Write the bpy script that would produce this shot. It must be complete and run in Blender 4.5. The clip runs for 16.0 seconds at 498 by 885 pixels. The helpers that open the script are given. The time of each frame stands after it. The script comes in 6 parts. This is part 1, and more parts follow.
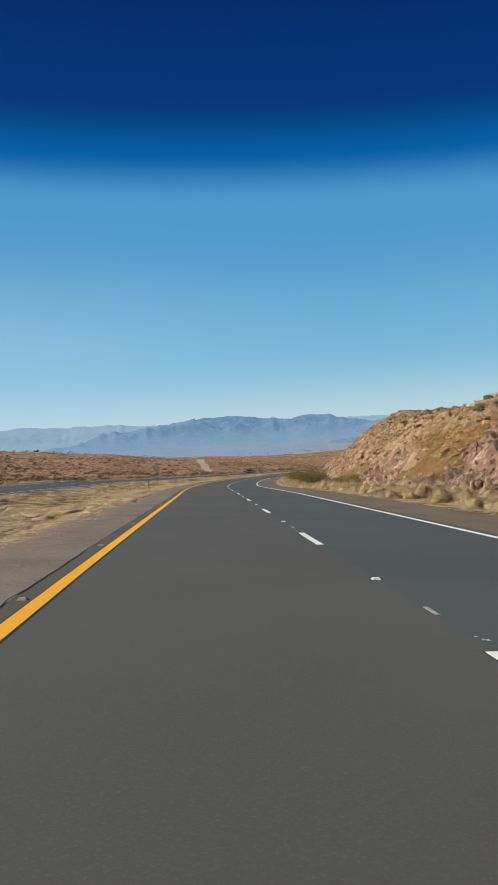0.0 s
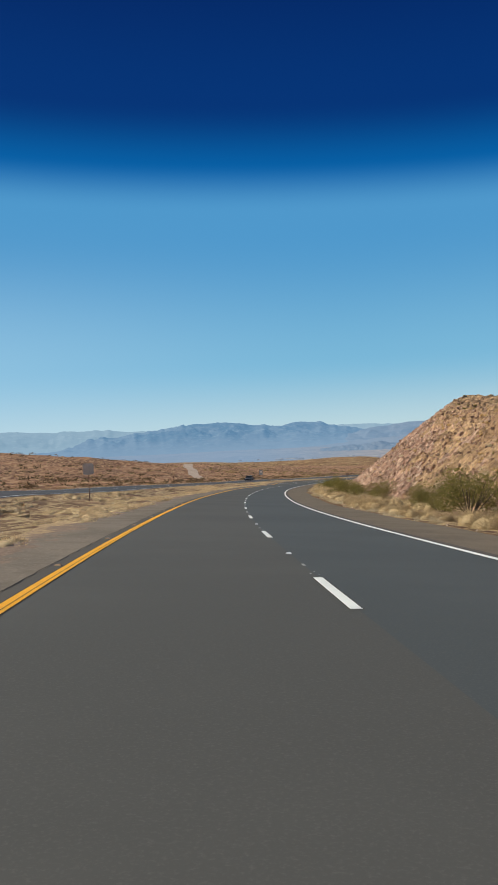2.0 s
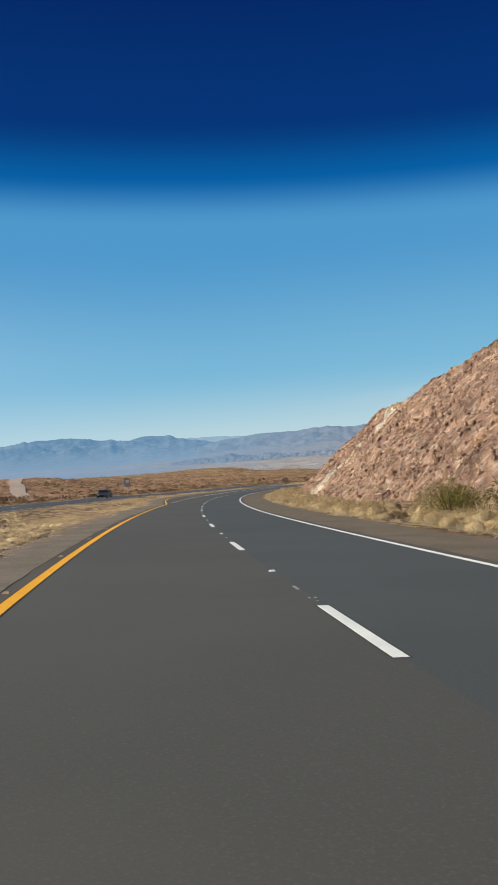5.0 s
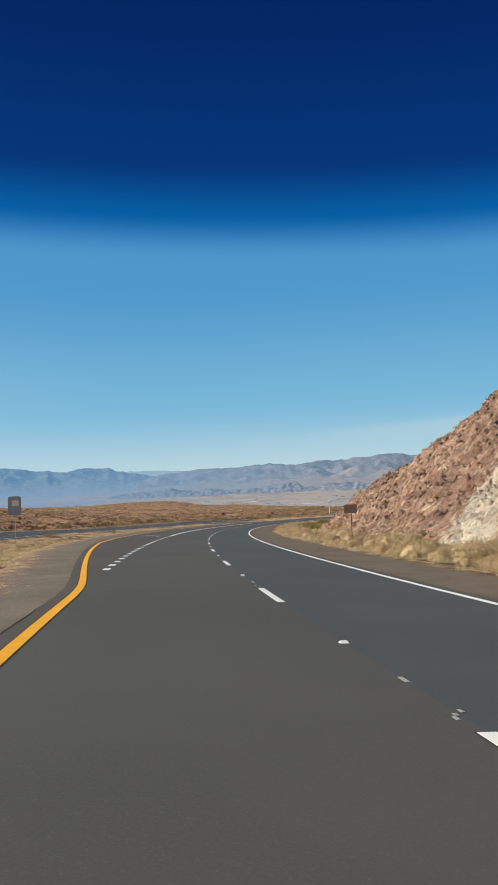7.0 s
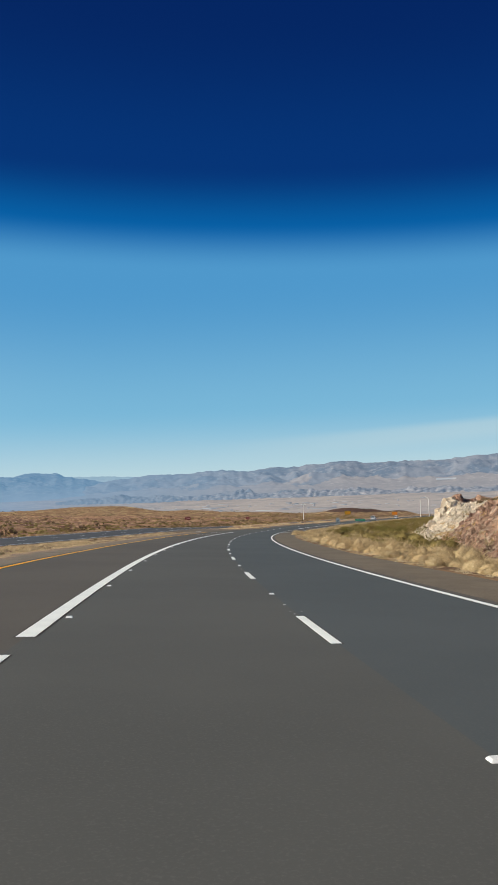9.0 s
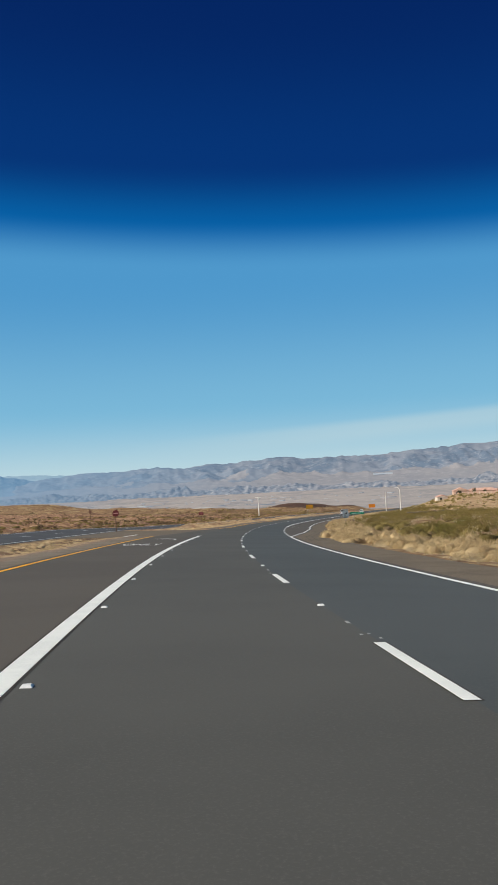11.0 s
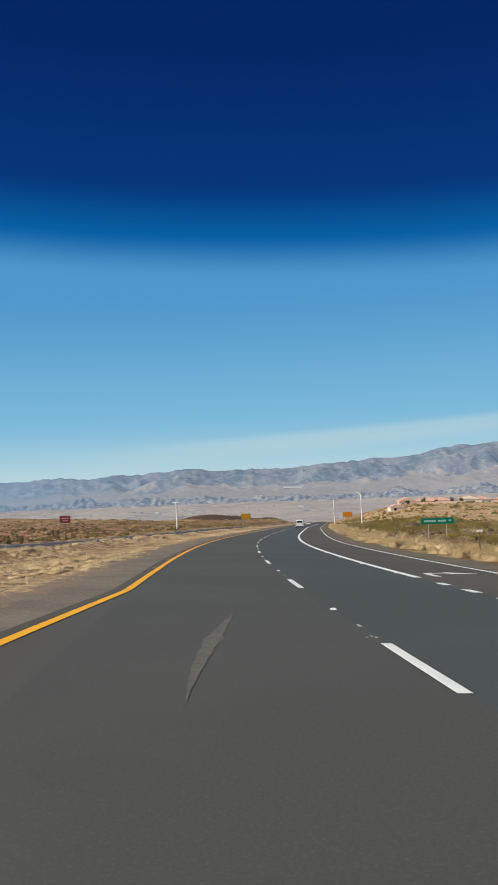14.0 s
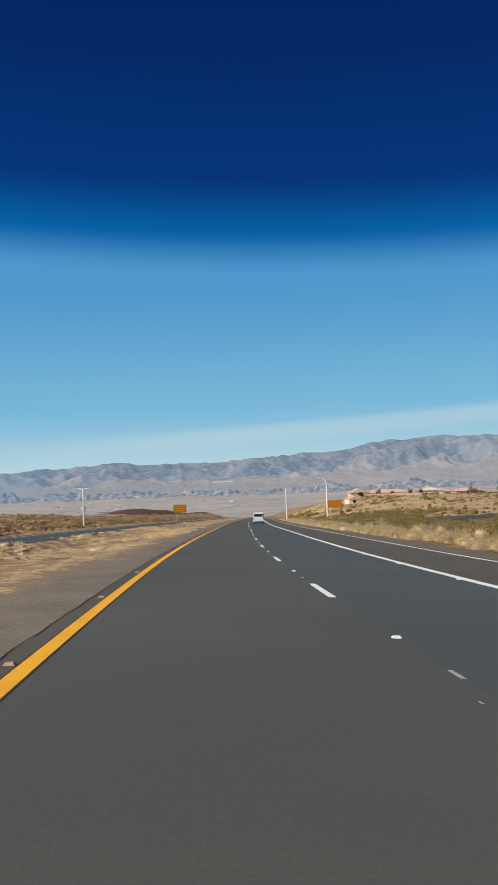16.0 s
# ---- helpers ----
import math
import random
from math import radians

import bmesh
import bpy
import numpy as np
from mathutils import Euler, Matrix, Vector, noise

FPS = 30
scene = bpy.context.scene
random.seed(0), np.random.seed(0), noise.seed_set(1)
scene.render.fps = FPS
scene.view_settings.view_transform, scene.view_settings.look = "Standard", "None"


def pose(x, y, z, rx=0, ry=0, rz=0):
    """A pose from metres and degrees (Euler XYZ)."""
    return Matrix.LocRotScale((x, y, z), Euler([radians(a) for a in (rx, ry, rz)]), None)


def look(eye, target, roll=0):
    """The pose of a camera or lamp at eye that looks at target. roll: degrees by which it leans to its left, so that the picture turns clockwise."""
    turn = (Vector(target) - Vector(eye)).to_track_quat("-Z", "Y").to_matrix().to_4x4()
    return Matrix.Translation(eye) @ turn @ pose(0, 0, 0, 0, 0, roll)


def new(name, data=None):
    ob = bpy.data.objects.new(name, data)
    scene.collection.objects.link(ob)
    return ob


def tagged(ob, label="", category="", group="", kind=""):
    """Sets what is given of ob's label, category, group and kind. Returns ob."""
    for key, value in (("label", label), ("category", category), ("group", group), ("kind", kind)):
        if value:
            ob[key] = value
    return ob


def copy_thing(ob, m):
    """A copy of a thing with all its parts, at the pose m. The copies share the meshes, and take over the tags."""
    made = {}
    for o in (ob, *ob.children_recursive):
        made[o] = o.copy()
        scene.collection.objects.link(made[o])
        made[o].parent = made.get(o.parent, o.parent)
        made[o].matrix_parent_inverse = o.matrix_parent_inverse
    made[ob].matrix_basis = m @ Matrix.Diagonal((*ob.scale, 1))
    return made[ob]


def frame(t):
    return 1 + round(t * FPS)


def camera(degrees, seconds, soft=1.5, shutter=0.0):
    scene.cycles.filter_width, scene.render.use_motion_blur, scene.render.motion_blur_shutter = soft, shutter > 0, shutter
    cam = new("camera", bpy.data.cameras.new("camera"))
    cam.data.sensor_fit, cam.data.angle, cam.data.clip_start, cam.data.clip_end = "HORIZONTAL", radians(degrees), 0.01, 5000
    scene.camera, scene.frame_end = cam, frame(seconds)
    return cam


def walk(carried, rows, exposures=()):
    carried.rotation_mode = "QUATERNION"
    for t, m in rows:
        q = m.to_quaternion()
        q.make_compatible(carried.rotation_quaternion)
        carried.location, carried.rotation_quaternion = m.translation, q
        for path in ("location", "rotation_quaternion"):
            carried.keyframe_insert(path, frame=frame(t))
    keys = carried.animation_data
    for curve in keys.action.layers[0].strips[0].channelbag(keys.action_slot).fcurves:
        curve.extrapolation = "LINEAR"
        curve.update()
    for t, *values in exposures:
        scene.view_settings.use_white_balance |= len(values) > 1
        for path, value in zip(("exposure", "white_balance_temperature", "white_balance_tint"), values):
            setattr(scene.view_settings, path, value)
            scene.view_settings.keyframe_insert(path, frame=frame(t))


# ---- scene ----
# ---------------------------------------------------------------- camera
LENS = 33.185
cam = camera(LENS, 16.0, soft=1.2, shutter=0.0)
ROWS = [
    (0, -1.39, -10.362, 1.888, -0.629, 3.387, 0.313),
    (0.5, -2.322, 6.234, 1.175, -0.011, 2.802, -0.034),
    (1, -3.287, 23.46, 0.402, 0.459, 1.457, -0.011),
    (1.5, -4.135, 40.239, -0.384, 0.359, 1.329, 0.154),
    (2, -5.017, 56.744, -1.154, -0.152, 2.756, -0.405),
    (2.5, -5.797, 73.184, -1.967, -0.682, 3.638, -0.921),
    (3, -6.514, 90.123, -2.842, -1.14, 3.676, -3.29),
    (3.5, -6.835, 107.176, -3.635, -0.903, 4.614, -6.609),
    (4, -6.848, 123.822, -4.441, -0.789, 5.049, -8.627),
    (4.5, -6.581, 140.376, -5.208, -0.481, 4.781, -9.662),
    (5, -5.959, 156.831, -5.945, 0.256, 4.141, -10.854),
    (5.5, -4.931, 173.193, -6.661, 1.135, 3.377, -12.085),
    (6, -3.536, 189.462, -7.402, 1.872, 2.738, -13.137),
    (6.5, -1.834, 205.656, -8.168, 2.181, 2.469, -14.095),
    (7, 0.206, 221.774, -8.96, 2.549, 2.478, -14.985),
    (7.5, 2.745, 237.989, -9.68, 2.573, 1.937, -15.899),
    (8, 5.579, 254.248, -10.415, 3.161, 2.231, -16.827),
    (8.5, 8.65, 270.429, -11.228, 3.13, 1.798, -17.684),
    (9, 12.154, 286.521, -11.998, 2.923, 2.051, -18.351),
    (9.5, 15.701, 302.359, -12.717, 2.841, 1.863, -19.723),
    (10, 19.758, 318.039, -13.452, 2.798, 2.009, -20.893),
    (10.5, 24.153, 333.59, -14.197, 2.695, 2.356, -21.886),
    (11, 28.875, 349.02, -14.946, 2.572, 2.77, -22.779),
    (11.5, 33.916, 364.344, -15.695, 2.469, 3.117, -23.702),
    (12, 39.291, 379.567, -16.439, 2.426, 3.263, -24.872),
    (12.5, 45.075, 394.654, -17.241, 3.118, 2.014, -26.549),
    (13, 51.184, 409.582, -17.911, 3.17, 1.847, -27.37),
    (13.5, 57.582, 424.475, -18.621, 3.359, 1.819, -28.595),
    (14, 64.359, 439.268, -19.276, 3.235, 2.152, -29.113),
    (14.5, 71.439, 453.893, -19.941, 3.527, 2.196, -30.092),
    (15, 78.909, 468.563, -20.613, 3.394, 2.074, -31.629),
    (15.5, 86.721, 483.124, -21.308, 3.187, 2.069, -33.148),
    (16, 94.855, 497.49, -22.024, 2.736, 2.059, -34.002),
]
walk(cam, [(t, pose(x, y, z, 90 + p, r, w)) for t, x, y, z, p, r, w in ROWS])

# ---------------------------------------------------------------- sky and sun
SUN_AZ, SUN_EL = 84.0, 36.0          # degrees, counter-clockwise from +y; height
SUN_POWER, SKY_POWER, EXPOSURE = 5.0, 0.1, 0.14
scene.view_settings.exposure = EXPOSURE


def link(nt, a, b):
    nt.links.new(a, b)


def math_node(nt, op, a, b=None, c=None, clamp=False):
    n = nt.nodes.new("ShaderNodeMath")
    n.operation, n.use_clamp = op, clamp
    for i, v in enumerate((a, b, c)):
        if v is None:
            continue
        if isinstance(v, (int, float)):
            n.inputs[i].default_value = v
        else:
            nt.links.new(v, n.inputs[i])
    return n.outputs[0]


def smooth(nt, value, lo, hi):
    n = nt.nodes.new("ShaderNodeMapRange")
    n.interpolation_type = "SMOOTHSTEP"
    for i, v in ((0, value), (1, lo), (2, hi)):
        if isinstance(v, (int, float)):
            n.inputs[i].default_value = v
        else:
            nt.links.new(v, n.inputs[i])
    return n.outputs[0]


def mix(nt, fac, a, b, blend="MIX"):
    n = nt.nodes.new("ShaderNodeMix")
    n.data_type, n.blend_type = "RGBA", blend
    for i, v in ((0, fac), (6, a), (7, b)):
        if isinstance(v, (int, float)):
            n.inputs[i].default_value = v
        elif isinstance(v, tuple):
            n.inputs[i].default_value = (*v, 1.0)
        else:
            nt.links.new(v, n.inputs[i])
    return n.outputs[2]


def build_world():
    world = bpy.data.worlds.new("desert_sky")
    scene.world = world
    world.use_nodes = True
    nt = world.node_tree
    nt.nodes.clear()
    sky = nt.nodes.new("ShaderNodeTexSky")
    sky.sky_type, sky.sun_disc = "NISHITA", False
    sky.sun_elevation, sky.sun_rotation = radians(SUN_EL), radians(-SUN_AZ)
    sky.altitude, sky.air_density, sky.dust_density, sky.ozone_density = 500, 1.0, 0.6, 2.0
    co = nt.nodes.new("ShaderNodeTexCoord").outputs["Generated"]
    sep = nt.nodes.new("ShaderNodeSeparateXYZ")
    link(nt, co, sep.inputs[0])
    el = math_node(nt, "MULTIPLY", math_node(nt, "ARCSINE", sep.outputs[2]), 57.2958)
    az = math_node(nt, "MULTIPLY", math_node(nt, "ARCTAN2", math_node(nt, "MULTIPLY", sep.outputs[0], -1.0), sep.outputs[1]), 57.2958)
    # pale horizon to clear blue, then a windscreen's dark tint strip painted into the sky
    tone = mix(nt, smooth(nt, el, -1.0, 5.5), SKY_HORIZON, SKY_LOW)
    tone = mix(nt, smooth(nt, el, 3.0, 14.0), tone, SKY_MID)
    glow = math_node(nt, "MULTIPLY", math_node(nt, "MULTIPLY", smooth(nt, az, -10.0, 24.0), smooth(nt, el, 16.0, 5.0)), 0.30)
    tone = mix(nt, glow, tone, (0.42, 0.62, 0.80))
    # strip's lower edge tilts with azimuth to sit level in the camera's view
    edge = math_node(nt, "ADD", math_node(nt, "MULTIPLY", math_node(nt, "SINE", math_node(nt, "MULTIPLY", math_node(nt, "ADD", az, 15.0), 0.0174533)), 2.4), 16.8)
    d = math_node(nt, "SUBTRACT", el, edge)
    tone = mix(nt, smooth(nt, d, -2.2, 1.0), tone, TINT_EDGE)
    tone = mix(nt, smooth(nt, d, -0.3, 4.6), tone, TINT_DARK)
    tone = mix(nt, smooth(nt, d, 4.0, 14.0), tone, TINT_TOP)
    # thin veil of high cloud over the ridge
    cl = math_node(nt, "ADD", math_node(nt, "MULTIPLY", math_node(nt, "ADD", az, 20.0), -0.052), 2.95)
    dist = math_node(nt, "SUBTRACT", el, cl)
    veil = math_node(nt, "MULTIPLY", smooth(nt, dist, 0.45, -0.2), smooth(nt, dist, -1.6, -0.5))
    veil = math_node(nt, "MULTIPLY", veil, smooth(nt, math_node(nt, "MULTIPLY", az, -1.0), 12.0, 34.0))
    tone = mix(nt, math_node(nt, "MULTIPLY", veil, 0.42), tone, SKY_VEIL)
    air = mix(nt, 1.0, sky.outputs[0], (SKY_POWER, SKY_POWER, SKY_POWER), "MULTIPLY")
    out = mix(nt, 0.985, air, tone)
    bg = nt.nodes.new("ShaderNodeBackground")
    bg.inputs[1].default_value = 1.0
    link(nt, out, bg.inputs[0])
    link(nt, bg.outputs[0], nt.nodes.new("ShaderNodeOutputWorld").inputs[0])


SKY_HORIZON, SKY_LOW, SKY_MID = (0.50, 0.645, 0.675), (0.187, 0.445, 0.63), (0.07, 0.285, 0.545)
# blues of the painted tint strip, then the cloud veil
TINT_EDGE, TINT_DARK, TINT_TOP, SKY_VEIL = (0.0, 0.112, 0.36), (0.0, 0.030, 0.165), (0.0, 0.016, 0.11), (0.49, 0.61, 0.64)
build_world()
sun = new("sun", bpy.data.lights.new("sun", "SUN"))
sun.data.energy, sun.data.angle, sun.data.color = SUN_POWER, radians(0.53), (1.0, 0.945, 0.81)
a, e = radians(SUN_AZ), radians(SUN_EL)
sun.matrix_world = look((-math.sin(a) * math.cos(e) * 300, math.cos(a) * math.cos(e) * 300, math.sin(e) * 300), (0, 0, 0))


# ---------------------------------------------------------------- materials
def material(name):
    m = bpy.data.materials.new(name)
    m.use_nodes = True
    nt = m.node_tree
    bsdf = nt.nodes["Principled BSDF"]
    return m, nt, bsdf


def noise_tex(nt, scale, detail=4.0, rough=0.6, vec=None, stretch=None):
    n = nt.nodes.new("ShaderNodeTexNoise")
    n.inputs["Scale"].default_value, n.inputs["Detail"].default_value, n.inputs["Roughness"].default_value = scale, detail, rough
    if vec is None:
        vec = nt.nodes.new("ShaderNodeTexCoord").outputs["Object"]
    if stretch:
        mp = nt.nodes.new("ShaderNodeMapping")
        mp.inputs["Scale"].default_value = stretch
        link(nt, vec, mp.inputs[0])
        vec = mp.outputs[0]
    link(nt, vec, n.inputs["Vector"])
    return n.outputs["Fac"]


def bump(nt, bsdf, height, strength, distance):
    b = nt.nodes.new("ShaderNodeBump")
    b.inputs["Strength"].default_value, b.inputs["Distance"].default_value = strength, distance
    link(nt, height, b.inputs["Height"])
    link(nt, b.outputs[0], bsdf.inputs["Normal"])


def mottled(name, dark, mid, light, coarse, fine, rough=0.9, bump_size=0.0, metal=0.0, random=0.0):
    """A surface whose colour wanders between three tones at two scales."""
    m, nt, bsdf = material(name)
    a, b = noise_tex(nt, coarse), noise_tex(nt, fine, 6.0, 0.7)
    col = mix(nt, smooth(nt, a, 0.36, 0.64), dark, mid)
    col = mix(nt, smooth(nt, b, 0.48, 0.72), col, light)
    if random:
        info = nt.nodes.new("ShaderNodeObjectInfo").outputs["Random"]
        hsv = nt.nodes.new("ShaderNodeHueSaturation")
        link(nt, math_node(nt, "ADD", math_node(nt, "MULTIPLY", info, random), 1.0 - random / 2), hsv.inputs["Value"])
        link(nt, col, hsv.inputs["Color"])
        col = hsv.outputs[0]
    link(nt, col, bsdf.inputs["Base Color"])
    bsdf.inputs["Roughness"].default_value, bsdf.inputs["Metallic"].default_value = rough, metal
    bsdf.inputs["Specular IOR Level"].default_value = 0.25
    if bump_size:
        bump(nt, bsdf, b, 0.8, bump_size)
    return m


def island_tone(m, spread):
    """Varies a material from one loose piece of a mesh to the next."""
    nt = m.node_tree
    bsdf = nt.nodes["Principled BSDF"]
    src = bsdf.inputs["Base Color"].links[0].from_socket
    r = nt.nodes.new("ShaderNodeNewGeometry").outputs["Random Per Island"]
    hsv = nt.nodes.new("ShaderNodeHueSaturation")
    link(nt, math_node(nt, "ADD", math_node(nt, "MULTIPLY", r, spread), 1.0 - spread / 2), hsv.inputs["Value"])
    link(nt, src, hsv.inputs["Color"])
    link(nt, hsv.outputs[0], bsdf.inputs["Base Color"])
    return m



def leafy(m, share):
    """Lets part of the light through thin leaves and straw."""
    nt = m.node_tree
    bsdf = nt.nodes["Principled BSDF"]
    src = bsdf.inputs["Base Color"].links[0].from_socket
    thin = nt.nodes.new("ShaderNodeBsdfTranslucent")
    link(nt, src, thin.inputs["Color"])
    both = nt.nodes.new("ShaderNodeMixShader")
    both.inputs[0].default_value = share
    link(nt, bsdf.outputs[0], both.inputs[1])
    link(nt, thin.outputs[0], both.inputs[2])
    link(nt, both.outputs[0], nt.nodes["Material Output"].inputs["Surface"])
    return m


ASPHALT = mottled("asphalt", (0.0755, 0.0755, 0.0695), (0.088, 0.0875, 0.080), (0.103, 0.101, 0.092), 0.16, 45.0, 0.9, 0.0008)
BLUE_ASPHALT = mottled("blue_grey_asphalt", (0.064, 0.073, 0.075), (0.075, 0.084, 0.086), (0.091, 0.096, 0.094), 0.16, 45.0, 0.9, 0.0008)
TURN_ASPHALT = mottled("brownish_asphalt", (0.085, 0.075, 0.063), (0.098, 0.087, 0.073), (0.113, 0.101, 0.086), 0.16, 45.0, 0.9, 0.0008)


def dusty_share(m, clean):
    """Lets the brown dust fade out where its share of the surface falls."""
    nt = m.node_tree
    bsdf = nt.nodes["Principled BSDF"]
    src = bsdf.inputs["Base Color"].links[0].from_socket
    at = nt.nodes.new("ShaderNodeAttribute")
    at.attribute_name = "dusty"
    col = mix(nt, at.outputs["Fac"], clean, src)
    turned, drawn = nt.nodes.new("ShaderNodeMapping"), nt.nodes.new("ShaderNodeMapping")
    turned.inputs["Rotation"].default_value = (0, 0, radians(40))
    drawn.inputs["Scale"].default_value = (1.6, 0.16, 1.0)
    link(nt, nt.nodes.new("ShaderNodeTexCoord").outputs["Object"], turned.inputs["Vector"])
    link(nt, turned.outputs[0], drawn.inputs["Vector"])
    streak = noise_tex(nt, 1.0, 7, 0.7, drawn.outputs[0])
    k = math_node(nt, "ADD", at.outputs["Fac"], math_node(nt, "MULTIPLY", math_node(nt, "SUBTRACT", streak, 0.5), 2.2))
    col = mix(nt, math_node(nt, "MULTIPLY", smooth(nt, k, 1.5, 2.1), 0.8), col, (0.20, 0.163, 0.118))
    link(nt, col, bsdf.inputs["Base Color"])


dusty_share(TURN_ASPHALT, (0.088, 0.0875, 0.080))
SHOULDER = mottled("old_asphalt", (0.122, 0.097, 0.068), (0.160, 0.128, 0.090), (0.235, 0.19, 0.138), 0.6, 25.0, 0.92, 0.006)
DARK_SHOULDER = mottled("dark_shoulder", (0.080, 0.064, 0.048), (0.10, 0.082, 0.060), (0.13, 0.105, 0.078), 0.6, 25.0, 0.92)
OPP_ASPHALT = mottled("worn_asphalt", (0.055, 0.057, 0.062), (0.07, 0.072, 0.076), (0.10, 0.098, 0.095), 0.2, 30.0, 0.85, 0.002)
WHITE_PAINT = mottled("white_paint", (0.76, 0.78, 0.74), (0.84, 0.86, 0.81), (0.88, 0.89, 0.85), 1.5, 30.0, 0.6)
YELLOW_PAINT = mottled("yellow_paint", (0.86, 0.40, 0.010), (0.94, 0.455, 0.012), (0.95, 0.50, 0.03), 1.5, 30.0, 0.6)
HALO_RIM = mottled("halo_line_rim", (0.038, 0.031, 0.024), (0.050, 0.042, 0.034), (0.065, 0.056, 0.046), 2.0, 30.0, 0.9)
TAR = mottled("tar_seal", (0.012, 0.012, 0.013), (0.02, 0.02, 0.02), (0.03, 0.03, 0.03), 2.0, 30.0, 0.95)


def ground_material():
    m, nt, bsdf = material("desert_ground")
    a, b, c = noise_tex(nt, 0.035, 5), noise_tex(nt, 0.45, 7, 0.7), noise_tex(nt, 5.0, 6, 0.75)
    d = noise_tex(nt, 0.16, 6, 0.7)
    col = mix(nt, smooth(nt, a, 0.4, 0.6), (0.235, 0.135, 0.072), (0.32, 0.195, 0.102))
    col = mix(nt, smooth(nt, d, 0.50, 0.58), col, (0.45, 0.32, 0.16))
    col = mix(nt, math_node(nt, "MULTIPLY", smooth(nt, b, 0.50, 0.60), 0.75), col, (0.165, 0.096, 0.055))
    col = mix(nt, math_node(nt, "MULTIPLY", smooth(nt, c, 0.55, 0.75), 0.5), col, (0.55, 0.43, 0.27))
    link(nt, col, bsdf.inputs["Base Color"])
    bsdf.inputs["Roughness"].default_value = 0.95
    bsdf.inputs["Specular IOR Level"].default_value = 0.15
    bump(nt, bsdf, math_node(nt, "ADD", c, math_node(nt, "MULTIPLY", b, 3.0)), 1.0, 0.18)
    return m


def earth(name, low, high, streak, stretch, size):
    """Dry earth with streaks of dead grass."""
    m, nt, bsdf = material(name)
    a, b, c = noise_tex(nt, size, 6, 0.65, stretch=stretch), noise_tex(nt, 1.3, 7, 0.72, stretch=stretch), noise_tex(nt, 7.0, 6, 0.75)
    col = mix(nt, smooth(nt, a, 0.42, 0.58), low, high)
    col = mix(nt, math_node(nt, "MULTIPLY", smooth(nt, b, 0.48, 0.56), 0.85), col, streak)
    col = mix(nt, math_node(nt, "MULTIPLY", smooth(nt, c, 0.5, 0.68), 0.6), col, low)
    link(nt, col, bsdf.inputs["Base Color"])
    bsdf.inputs["Roughness"].default_value = 0.95
    bsdf.inputs["Specular IOR Level"].default_value = 0.15
    bump(nt, bsdf, math_node(nt, "ADD", c, math_node(nt, "MULTIPLY", b, 3.0)), 1.0, 0.15)
    return m


MEDIAN = earth("straw_covered_earth", (0.165, 0.098, 0.060), (0.33, 0.215, 0.125), (0.64, 0.48, 0.27), (1.0, 0.38, 1.0), 0.3)
RUBBLY = earth("brown_rubbly_earth", (0.28, 0.16, 0.092), (0.45, 0.285, 0.16), (0.66, 0.49, 0.285), (1.0, 0.45, 1.0), 0.22)
BANK_SOIL = earth("graded_tan_earth", (0.46, 0.305, 0.165), (0.60, 0.43, 0.255), (0.37, 0.225, 0.115), (1.0, 0.8, 1.0), 0.09)
HILLSIDE = earth("red_brown_earth", (0.165, 0.086, 0.054), (0.31, 0.168, 0.098), (0.54, 0.345, 0.195), (0.55, 0.4, 1.0), 0.08)
SHADED_EARTH = earth("shaded_brown_earth", (0.085, 0.048, 0.036), (0.115, 0.066, 0.048), (0.17, 0.10, 0.066), (1.0, 0.7, 1.0), 0.06)


